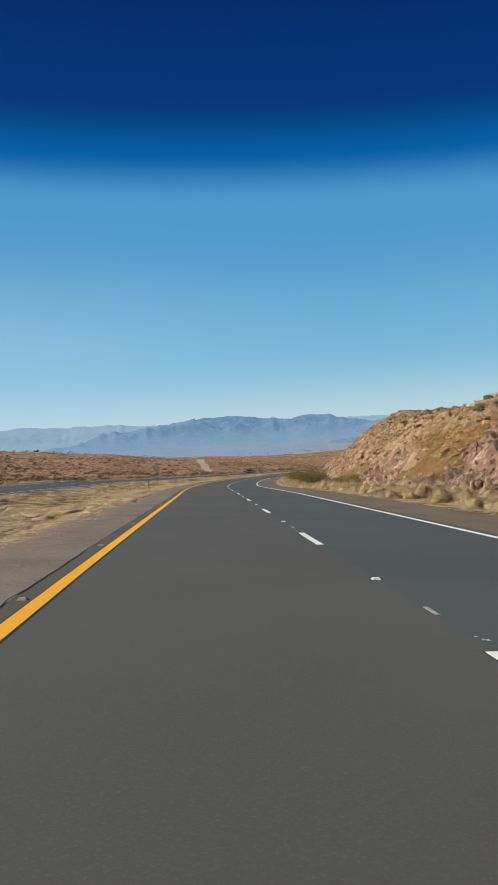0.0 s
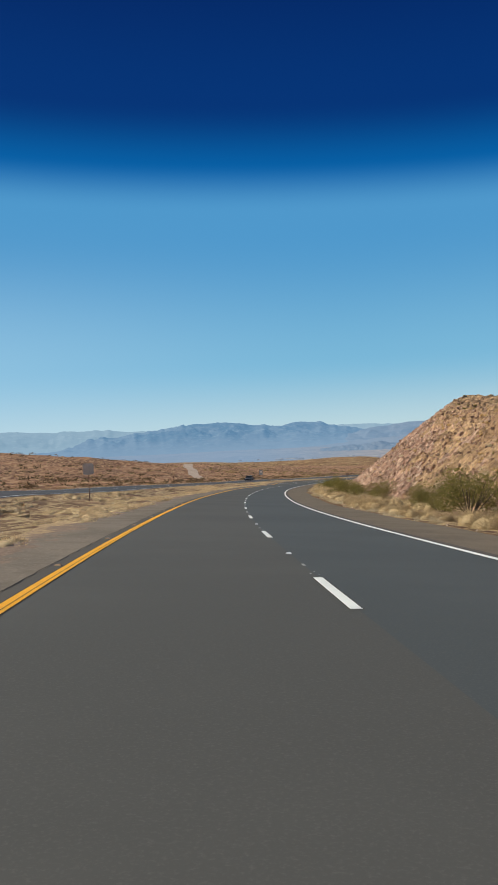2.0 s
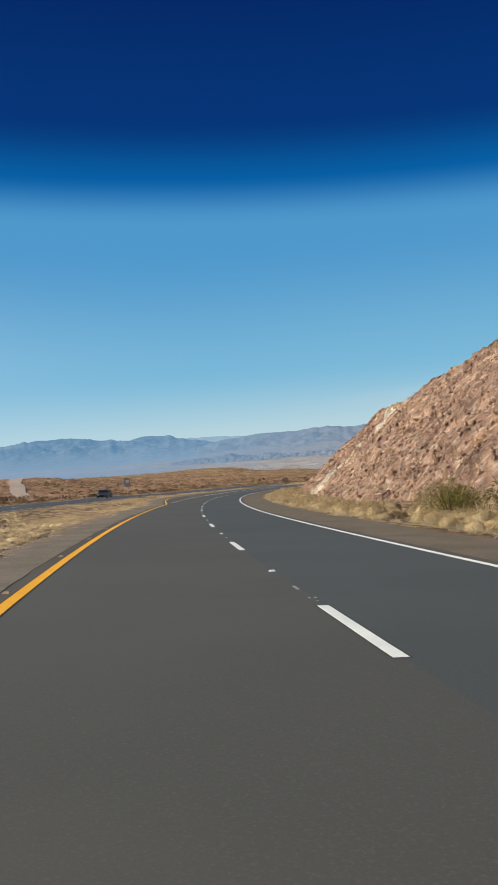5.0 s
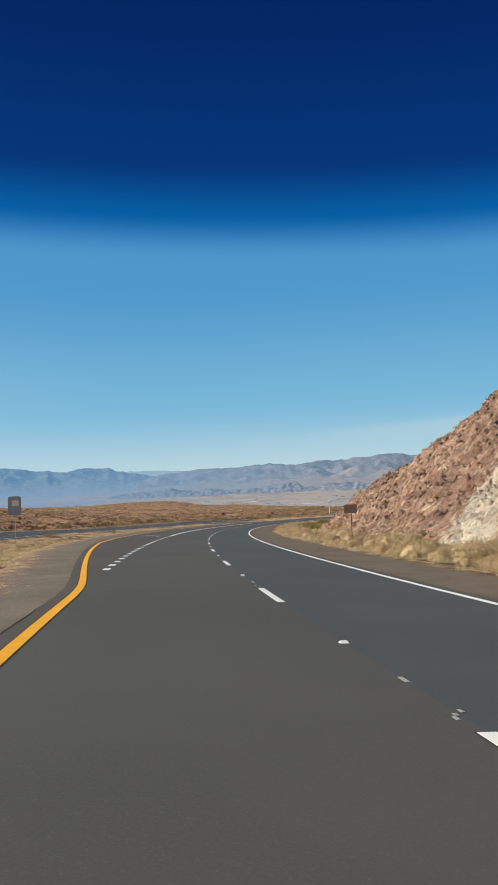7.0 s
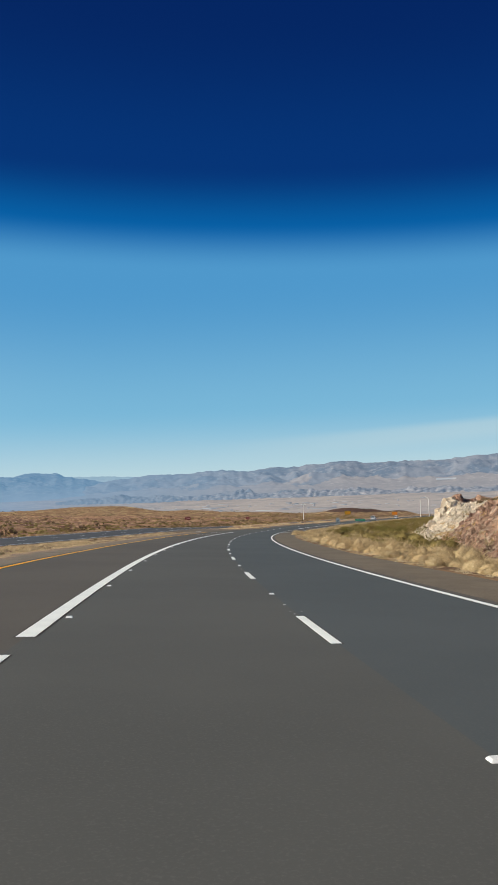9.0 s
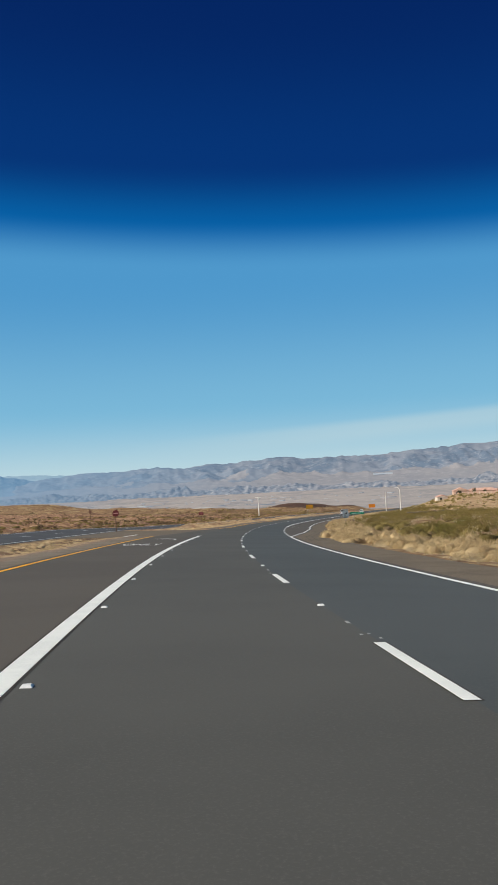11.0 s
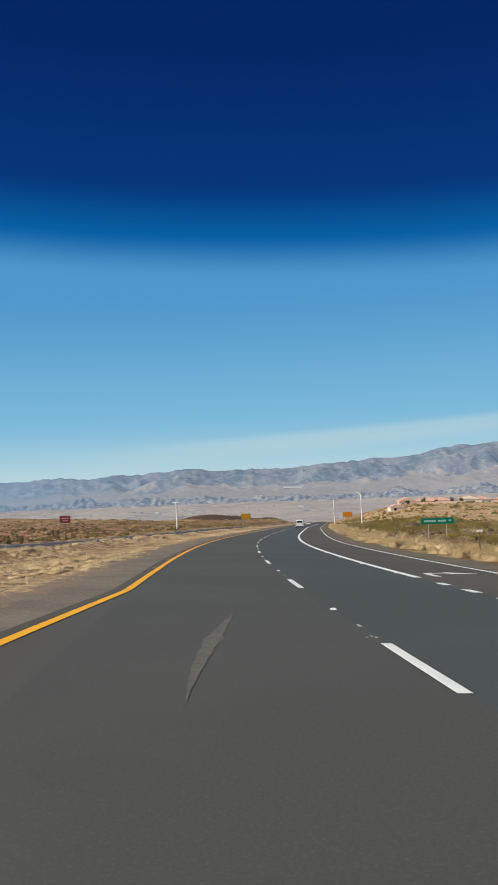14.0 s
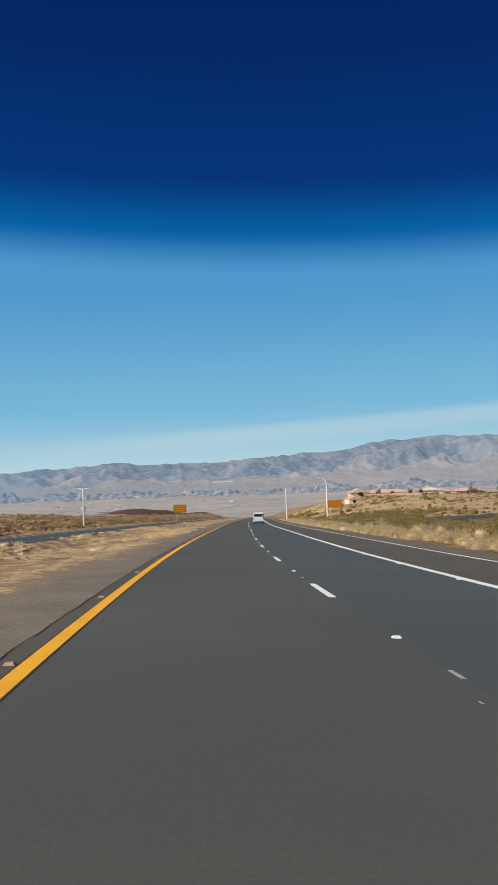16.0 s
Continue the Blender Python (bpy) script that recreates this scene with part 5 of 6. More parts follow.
def on_cut(n, lo, hi):
    s = lo + rng.rand(n) * (hi - lo)
    u = cut_foot(s) - 0.7 + rng.rand(n) ** 1.25 * np.maximum(4.0, cut_crest(s) / 0.74 + 3)
    return s, u


def is_vein(s, u):
    mid, half = vein_line(u)
    return (np.abs(s - mid) < half) | ((s > 348 + 0.5 * (u - 15)) & (u < 27.5))


s, u = on_cut(46000, 90, 402)
k = (0.10 + 0.34 * rng.rand(46000) ** 2.6) * np.where(s < 150, 0.85, 1.0)
v = is_vein(s, u)
stuff("rubble", strew(pebbles, s[~v], u[~v], k[~v], 0.08), RUBBLE, "angular red-brown broken rock over the road cut", "rubble")
n = 3000
s2 = 22 + rng.rand(n) * 70
u2 = cut_foot(s2) - 0.2 + rng.rand(n) ** 1.3 * np.where(s2 < 44, 5.5, 2.2)
stuff("rubble", strew(pebbles, s2, u2, 0.12 + 0.42 * rng.rand(n) ** 2.4, 0.08), RUBBLE, "angular red-brown blocks at the foot of the hill", "rubble")
s2, u2 = on_cut(9000, 245, 402)
v2 = is_vein(s2, u2)
stuff("rubble", strew(pebbles, s2[v2], u2[v2], (0.12 + 0.30 * rng.rand(9000) ** 2)[v2], 0.08), PALE_RUBBLE, "cream broken rock of a pale vein in the cut", "rubble")
stone_meshes = []
for i in range(8):
    co, tri = bm_arrays(stone(1))
    stone_meshes.append(fast_mesh("stone", co, tri, (ROCK, ROCK, ROCK, PALE_ROCK)[i % 4]))
s, u = on_cut(270, 90, 398)
for i in range(270):
    pale_here = bool(is_vein(s[i], u[i]))
    ob = part("stone", stone_meshes[3 + 4 * (i % 2) if pale_here else (i % 3) + 4 * (i % 2)], None, ground)
    p = place(s[i], u[i], land(s[i], u[i]) - 0.05)
    q = 0.25 + 0.35 * rng.rand() ** 2
    ob.matrix_basis = pose(p[0], p[1], p[2], rng.rand() * 50, rng.rand() * 50, rng.rand() * 360) @ Matrix.Diagonal((q, q, q, 1))
# tilted pinkish slabs at the near end of the cut
for i in range(26):
    s0 = 23 + rng.rand() * 17
    u0 = float(cut_foot(s0)) + 0.2 + rng.rand() ** 1.2 * 4.6
    ob = part("slab", stone_meshes[i % 3], None, ground)
    p = place(s0, u0, land(s0, u0) - 0.05)
    q = 0.5 + 0.5 * rng.rand() ** 1.5
    ob.matrix_basis = pose(p[0], p[1], p[2], 20 + rng.rand() * 30, -35 + rng.rand() * 20, rng.rand() * 60) @ Matrix.Diagonal((q * 0.7, q * 1.3, q * 0.55, 1))


def rock_outcrop():
    """Upright cream blocks capped by brown boulders at the far end of the cut."""
    root = new("rock_outcrop")
    p0 = place(381, 23.5, float(land(381, 23.5)))
    root.matrix_basis = pose(p0[0], p0[1], p0[2])
    blocks = ((376.5, 20.9, 1.5, 1.2, 1.0, 0), (377.6, 21.8, 1.4, 1.2, 1.5, 0), (379.0, 22.3, 1.6, 1.3, 2.1, 0), (380.4, 23.2, 1.7, 1.4, 2.7, 0), (382.2, 24.0, 1.8, 1.5, 2.9, 0), (379.4, 23.6, 1.5, 1.3, 2.4, 0), (383.6, 23.0, 1.5, 1.3, 1.7, 0), (374.5, 21.6, 1.2, 1.1, 0.8, 0), (384.4, 25.0, 1.7, 1.5, 2.3, 0), (372.0, 21.4, 1.3, 1.0, 0.7, 0),
              (384.4, 25.8, 2.9, 2.4, 1.5, 1), (386.2, 26.9, 3.0, 2.4, 1.6, 1), (387.6, 28.2, 2.6, 2.2, 1.5, 1), (389.4, 29.4, 3.6, 2.8, 2.2, 1), (391.8, 30.9, 3.2, 2.6, 1.8, 1), (388.0, 26.4, 1.8, 1.6, 1.0, 1), (383.0, 25.0, 1.5, 1.3, 2.3, 1))
    for s0, u0, a_, b_, h_, brown in blocks:
        h_ = h_ * 0.68
        bm = bmesh.new()
        bmesh.ops.create_cube(bm, size=1.0)
        bmesh.ops.subdivide_edges(bm, edges=list(bm.edges), cuts=5, use_grid_fill=True)
        for v in bm.verts:
            x, y, z = v.co
            chip = float(ridged(np.array(x * a_ * 1.1 + y * 0.8 + s0), np.array(z * h_ * 0.35 + u0 + y), 0.9, 3))
            k_ = (1.0 - 0.32 * (z + 0.5) ** 1.5) * (1.0 + 0.26 * chip) * (1.0 - 0.30 * min(abs(x), abs(y)) * 2 * max(abs(x), abs(y)))
            v.co = Vector((x * a_ * k_, y * b_ * k_, z * h_ + 0.14 * h_ * chip * (z > 0.3)))
        p = place(s0, u0, float(land(s0, u0)) + h_ * (0.16 if brown else 0.10))
        lean = Euler((-0.10 + rng.randn() * 0.12, 0.16 + rng.randn() * 0.12, rng.rand() * 6)).to_matrix().to_4x4()
        bmesh.ops.transform(bm, matrix=Matrix.Translation(Vector(p) - Vector(p0)) @ lean, verts=bm.verts)
        part("boulder" if brown else "block", bm, ROCK if brown else PALE_ROCK, root, "red-brown boulder" if brown else "")
    tagged(root, "cream rock outcrop capped by red-brown boulders beside the road", "rock")


rock_outcrop()
# small stones on the verges
n = 1500
s = -8 + rng.rand(n) * 500
u = np.where(rng.rand(n) < 0.5, left_edge(s) - 1.2 - np.abs(rng.randn(n)) * 1.6, right_edge(s) + 2.7 + np.abs(rng.randn(n)) * 0.8)
keep = ~((s > 415) & (s < 458))
stuff("loose_stones", strew(pebbles, s[keep], u[keep], (0.03 + 0.07 * rng.rand(n) ** 2)[keep], 0.01), PALE_RUBBLE, "small pale loose stones along the verge", "stones")


# ---------------------------------------------------------------- signs and poles
def plain(name, color, rough=0.5, metal=0.0):
    c = np.array(color)
    return mottled(name, tuple(c * 0.9), tuple(c), tuple(np.minimum(c * 1.08, 0.95)), 3.0, 25.0, rough, 0, metal)


SIGN_RED, SIGN_GREEN, SIGN_WHITE = plain("sign_red", (0.15, 0.028, 0.03)), plain("sign_green", (0.0, 0.16, 0.10)), plain("sign_white", (0.75, 0.76, 0.76))
SIGN_ORANGE, SIGN_YELLOW, SIGN_BLACK = plain("sign_orange", (0.52, 0.17, 0.012)), plain("sign_yellow", (0.27, 0.165, 0.012)), plain("sign_black", (0.02, 0.02, 0.022))
SIGN_TAN = plain("weathered_sign", (0.27, 0.185, 0.145), 0.8)
DULL_BACK = plain("dull_sign_back", (0.72, 0.60, 0.49), 0.8)
FADED_PINK, SIGN_GREY, SIGN_MINT = plain("faded_pink", (0.48, 0.25, 0.24)), plain("sign_grey", (0.25, 0.31, 0.35)), plain("faded_mint", (0.30, 0.50, 0.42))
SIGN_BACK, SIGN_BROWN, POLE_WHITE = plain("sign_back", (0.30, 0.30, 0.31), 0.5, 0.4), plain("sign_brown", (0.19, 0.10, 0.07)), plain("pole_pale", (0.82, 0.80, 0.76))


def sign(name, s, u, width, height, centre, face, label, posts=(0.0,), post_mat=STEEL, bars=(), turn=0.0, lift=0.0, back=SIGN_BACK):
    """A panel on posts, facing back along the road. bars: (across, up, width, height, material)."""
    root = new(name)
    z0 = float(land(s, u))
    p = place(s, u, z0)
    root.matrix_basis = pose(p[0], p[1], p[2], 0, 0, heading(s) + turn)
    base = float(surface(s, u))
    c = centre - (z0 - base) + lift
    for x in posts:
        bm = bmesh.new()
        box(bm, x, 0.05, (c + height * 0.4 - 0.4) / 2, 0.05, 0.04, c + height * 0.4 + 0.4, 0.006)
        part("post", bm, post_mat, root)
    bm = bmesh.new()
    box(bm, 0, 0, c, width, 0.012, height)
    es = [e for e in bm.edges if abs(e.verts[0].co.y - e.verts[1].co.y) > 0.005]
    bmesh.ops.bevel(bm, geom=es, offset=min(width, height) * 0.08, segments=3, affect="EDGES")
    panel = part("panel", bm, face, root)
    for x, y, w_, h_, m in bars:
        bm = bmesh.new()
        box(bm, x, -0.009, c + y, w_, 0.004, h_)
        part("marking", bm, m, panel)
    return tagged(root, label, "sign")


def bend_arrow(root_panel, c, size):
    """Black arrow that turns right."""
    pts = [(-0.22, -0.5), (-0.04, -0.5), (-0.04, 0.05), (0.04, 0.14), (0.14, 0.14), (0.14, -0.06), (0.44, 0.23), (0.14, 0.52), (0.14, 0.32), (-0.02, 0.32), (-0.22, 0.12)]
    bm = bmesh.new()
    vs = [bm.verts.new((x * size, -0.010, c + y * size)) for x, y in pts]
    bmesh.ops.triangulate(bm, faces=[bm.faces.new(vs)])
    part("arrow", bm, SIGN_BLACK, root_panel, "black right-turn arrow")


sign("marker_post", 55.2, -6.5, 0.08, 0.14, 0.85, SIGN_BROWN, "thin dark marker post with a small plate in the median", post_mat=SIGN_TAN)
sign("road_sign", 119.8, -11.7, 0.82, 0.85, 2.1, DULL_BACK, "dull brownish back of a square road sign in the median", post_mat=RUST)
sign("marker_post", 161, -10.2, 0.16, 0.2, 1.75, SIGN_BROWN, "thin dark marker post in the median", post_mat=RUST)
sign("road_sign", 284, -14.1, 0.95, 1.35, 2.6, SIGN_BACK, "grey back of a road sign in the median", bars=((0.05, 0.18, 0.5, 0.4, DULL_BACK),))
sign("road_sign", 279.5, 9.9, 0.92, 0.62, 2.15, SIGN_TAN, "brown weathered sign on a dark post below the rock cut", posts=(0.05,), post_mat=RUST)
sign("marker_post", 489.3, 10.6, 0.30, 0.10, 1.25, SIGN_WHITE, "short dark marker post with a pale crosspiece in dry grass", post_mat=RUST)
sign("marker_post", 531, 13.2, 0.12, 0.16, 1.25, SIGN_BROWN, "short dark marker post in dry grass", post_mat=RUST)
sign("road_sign", 479.2, -26.6, 0.45, 0.5, 1.95, SIGN_BROWN, "small brown back of a sign on a thin post", post_mat=RUST)
sign("wrong_way_sign", 494.6, -26.8, 0.92, 0.62, 1.5, SIGN_RED, "red rectangular warning sign with two pale lines on the far verge", post_mat=RUST, bars=((0, 0.10, 0.62, 0.07, FADED_PINK), (0, -0.12, 0.42, 0.07, FADED_PINK)))


def disc_sign(s, u, centre, r):
    root = new("stop_disc_sign")
    z0 = float(land(s, u))
    p = place(s, u, z0)
    root.matrix_basis = pose(p[0], p[1], p[2], 0, 0, heading(s))
    c = centre - z0
    bm = bmesh.new()
    box(bm, 0, 0.04, (c - 0.4) / 2, 0.07, 0.05, c + 0.4, 0.006)
    part("post", bm, RUST, root)
    bm = bmesh.new()
    rod(bm, (0, 0.006, c), (0, -0.006, c), r, r, 40)
    panel = part("panel", bm, SIGN_RED, root, "round red plate")
    bm = bmesh.new()
    box(bm, 0, -0.009, c, r * 1.45, 0.004, r * 0.3)
    part("marking", bm, FADED_PINK, panel, "faded pale bar")
    tagged(root, "round red no-entry sign with a white bar", "sign")


disc_sign(450.0, -15.9, 2.72, 0.38)
sign("wrong_way_sign", 519.8, -16.4, 0.92, 0.62, 1.62, SIGN_RED, "red rectangular warning sign with two pale lines beside the far road", post_mat=RUST, bars=((0, 0.10, 0.62, 0.07, FADED_PINK), (0, -0.12, 0.42, 0.07, FADED_PINK)))
sign("street_sign", 518.9, 14.9, 2.75, 0.50, 1.70, SIGN_GREEN, "long green street-name sign with white lettering on two posts", posts=(-0.75, 0.75), bars=((-0.60, 0, 0.98, 0.15, SIGN_MINT), (0.40, 0, 0.66, 0.15, SIGN_MINT), (1.05, 0.02, 0.22, 0.12, SIGN_MINT)))
arrow = sign("turn_sign", 474.3, 12.3, 0.86, 1.10, 1.75, SIGN_GREY, "pale grey sign with a black right-turn arrow beside the shoulder", bars=((0.0, -0.42, 0.6, 0.12, SIGN_BLACK), (0, 0.66, 0.9, 0.16, SIGN_BACK)))
bend_arrow(arrow.children[1], 1.75 - (float(land(474.3, 12.3)) - float(surface(474.3, 12.3))), 0.62)
sign("road_sign", 645, 13.6, 2.2, 1.15, 3.25, SIGN_ORANGE, "plain orange rectangular road sign on two posts", posts=(-0.7, 0.7))
sign("road_sign", 706, -15.8, 3.0, 1.75, 2.85, SIGN_YELLOW, "large yellow road sign with dark lettering beside the median", posts=(-0.9, 0.9), bars=((0, 0.42, 2.5, 0.22, SIGN_ORANGE), (0, -0.05, 2.4, 0.2, SIGN_ORANGE), (0, -0.5, 2.0, 0.2, SIGN_ORANGE)))


def light_pole(s, u, height, arm, label):
    root = new("street_lamp")
    z0 = float(land(s, u))
    p = place(s, u, z0)
    root.matrix_basis = pose(p[0], p[1], p[2], 0, 0, heading(s))
    bm = bmesh.new()
    rod(bm, (0, 0, -0.5), (0, 0, height), 0.21, 0.15, 12)
    part("pole", bm, POLE_WHITE, root)
    bm = bmesh.new()
    box(bm, 0, 0, 0.04, 0.5, 0.5, 0.12, 0.02)
    part("base", bm, POLE_WHITE, root)
    for side in arm:
        bm = bmesh.new()
        pts = [(0, 0, height - 0.3), (side * 0.25, 0, height + 0.5), (side * 0.8, 0, height + 1.1), (side * 1.7, 0, height + 1.35)]
        if abs(side) < 1:
            pts = [(0, 0, height - 0.1), (side * 1.0, 0, height + 0.08)]
        for a_, b_ in zip(pts, pts[1:]):
            rod(bm, a_, b_, 0.14, 0.12, 8)
        part("arm", bm, POLE_WHITE, root)
        bm = bmesh.new()
        e = pts[-1]
        box(bm, e[0] + (0.3 if side > 0 else -0.3), 0, e[2], 0.75, 0.3, 0.16, 0.04)
        part("lamp_head", bm, POLE_WHITE, root)
    tagged(root, label, "street lamp")


light_pole(685, -33.5, 7.6, (-0.5, 0.5), "pale twin-headed street lamp on a tall pole across the road")
light_pole(802, 11.8, 10.6, (), "tall pale plain pole beside the highway")
light_pole(744, 21.0, 10.0, (-1.0,), "tall pale street lamp with a curved arm")


# ---------------------------------------------------------------- houses on the rise
STUCCO, PINK_STUCCO = plain("cream_stucco", (0.76, 0.67, 0.57), 0.9), plain("pink_stucco", (0.68, 0.47, 0.37), 0.9)
TILE = mottled("terracotta_tile", (0.54, 0.31, 0.235), (0.64, 0.40, 0.31), (0.72, 0.49, 0.39), 0.4, 6.0, 0.85, 0.02)
GLASS = plain("window_glass", (0.03, 0.035, 0.04), 0.1)


def house(s, u, width, depth, height, gable, mat, turn, label):
    root = new("house")
    p = place(s, u, float(land(s, u)) - 0.3)
    root.matrix_basis = pose(p[0], p[1], p[2], 0, 0, heading(s) + turn)
    bm = bmesh.new()
    box(bm, 0, 0, height / 2, width, depth, height, 0.05)
    wall = part("wall", bm, mat, root)
    o, r = 0.05 * width, min(1.9, 0.17 * width)
    bm = bmesh.new()
    x, y = width / 2 + o, depth / 2 + o
    lo = [bm.verts.new(v) for v in ((-x, -y, height), (x, -y, height), (x, y, height), (-x, y, height))]
    if gable:
        top = [bm.verts.new((0, -y, height + r * 1.3)), bm.verts.new((0, y, height + r * 1.3))]
        for f in ((lo[0], lo[1], top[0]), (lo[1], lo[2], top[1], top[0]), (lo[2], lo[3], top[1]), (lo[3], lo[0], top[0], top[1])):
            bm.faces.new(f)
    else:
        k = max(0.5, width / 2 - depth / 2)
        top = [bm.verts.new((-k, 0, height + r)), bm.verts.new((k, 0, height + r))]
        for f in ((lo[0], lo[1], top[1], top[0]), (lo[1], lo[2], top[1]), (lo[2], lo[3], top[0], top[1]), (lo[3], lo[0], top[0])):
            bm.faces.new(f)
    bm.faces.new(list(reversed(lo)))
    part("roof", bm, TILE, root, "terracotta tile roof")
    if gable:
        bm = bmesh.new()
        vs = [bm.verts.new(v) for v in ((-x + 1.0, -y - 0.01, height), (x - 1.0, -y - 0.01, height), (0, -y - 0.01, height + r * 1.3 - 0.55))]
        bm.faces.new(vs)
        part("gable", bm, mat, root, "cream stucco gable")
    for i in range(int(width // 4)):
        bm = bmesh.new()
        wx = -width / 2 + 2.2 + i * 4.0
        box(bm, wx, -depth / 2 - 0.02, height * 0.52, 1.4, 0.06, 1.2, 0.01)
        win = part("window", bm, STUCCO, root)
        bm = bmesh.new()
        box(bm, wx, -depth / 2 - 0.055, height * 0.52, 1.2, 0.02, 1.0)
        part("pane", bm, GLASS, win, "dark glass pane")
    tagged(root, label, "house", group="houses on the rise")


house(858, 41.5, 6.2, 6, 2.0, True, STUCCO, 12, "small cream stucco house with a terracotta roof below the rise")
house(972, 57, 10, 9, 3.3, True, PINK_STUCCO, 4, "pink stucco house with a steep gabled terracotta roof")
house(978, 73, 23, 10, 3.2, False, PINK_STUCCO, -3, "long pink stucco house with a low terracotta roof")
house(966, 94, 15, 12, 3.4, True, STUCCO, -8, "cream stucco house with a wide gable and terracotta roof")
house(1010, 107, 16, 11, 3.2, False, STUCCO, 0, "cream stucco house with a terracotta roof behind the rise")
house(1015, 127, 16, 11, 3.2, False, PINK_STUCCO, 6, "pink stucco house with a terracotta roof far along the rise")


def garden_wall():
    root = new("garden_wall")
    p = place(952, 70, float(land(952, 70)))
    root.matrix_basis = pose(p[0], p[1], p[2], 0, 0, heading(952))
    for i in range(9):
        u0 = 54 + 3.8 * i
        q = place(952, u0 + 1.9, float(land(952, u0 + 1.9)))
        bm = bmesh.new()
        box(bm, -16 + 3.8 * i + 1.9, 0, 0.55 + q[2] - p[2], 3.78, 0.22, 1.9, 0.02)
        part("panel", bm, PINK_STUCCO, root)
        bm = bmesh.new()
        box(bm, -16 + 3.8 * i, 0, 0.65 + q[2] - p[2], 0.4, 0.4, 2.2, 0.03)
        part("pier", bm, STUCCO, root)
    tagged(root, "low pink stucco garden wall below the houses", "wall")


garden_wall()


# dark trees by the houses
def tree(s, u, height, radius, label="dark green small tree beside the houses", group="trees by the houses"):
    root = new("tree")
    p = place(s, u, float(land(s, u)) - 0.1)
    root.matrix_basis = pose(p[0], p[1], p[2], 0, 0, rng.rand() * 360)
    bm = bmesh.new()
    rod(bm, (0, 0, -0.3), (0.05, 0, height * 0.5), 0.16, 0.09, 7)
    for i in range(6):
        a = i * 1.05
        rod(bm, (0.04, 0, height * (0.3 + 0.03 * i)), (radius * 0.6 * math.cos(a), radius * 0.6 * math.sin(a), height * (0.6 + 0.05 * i)), 0.06, 0.02, 5)
    part("trunk", bm, STEM, root)
    co, tri = clump(700, radius, height, 0.17)
    co[:, 2] += height * 0.15
    part("crown", fast_mesh("crown", co, tri, TREE_LEAF), None, root)
    tagged(root, label, "tree", group=group)


TREE_LEAF = island_tone(mottled("dark_leaf", (0.07, 0.075, 0.035), (0.10, 0.095, 0.045), (0.14, 0.13, 0.065), 1.0, 5.0, 0.8), 0.5)
for s, u, h, r in ((958, 66, 3.8, 1.6), (961, 83, 3.0, 1.6), (950, 56, 2.4, 1.5), (955, 73, 2.4, 1.6), (956, 88, 2.8, 1.6), (930, 109, 2.8, 2.2), (925, 121, 2.6, 2.2), (402, -186, 2.2, 1.4)):
    if u < 0:
        tree(s, u, h, r, "lone dark tree on the crest of a brown hillside", "")
    else:
        tree(s, u, h, r)


# ---------------------------------------------------------------- vehicles
CAR_WHITE, CAR_DARK = plain("white_car_paint", (0.72, 0.72, 0.72), 0.3), plain("dark_car_paint", (0.03, 0.035, 0.05), 0.3)
HEADLAMP = plain("headlamp_glass", (0.6, 0.62, 0.64), 0.15)
TYRE, RIM, LAMP_RED = plain("tyre_rubber", (0.02, 0.02, 0.02), 0.8), plain("wheel_rim", (0.5, 0.5, 0.5), 0.4, 0.6), plain("tail_lamp", (0.35, 0.02, 0.02), 0.3)


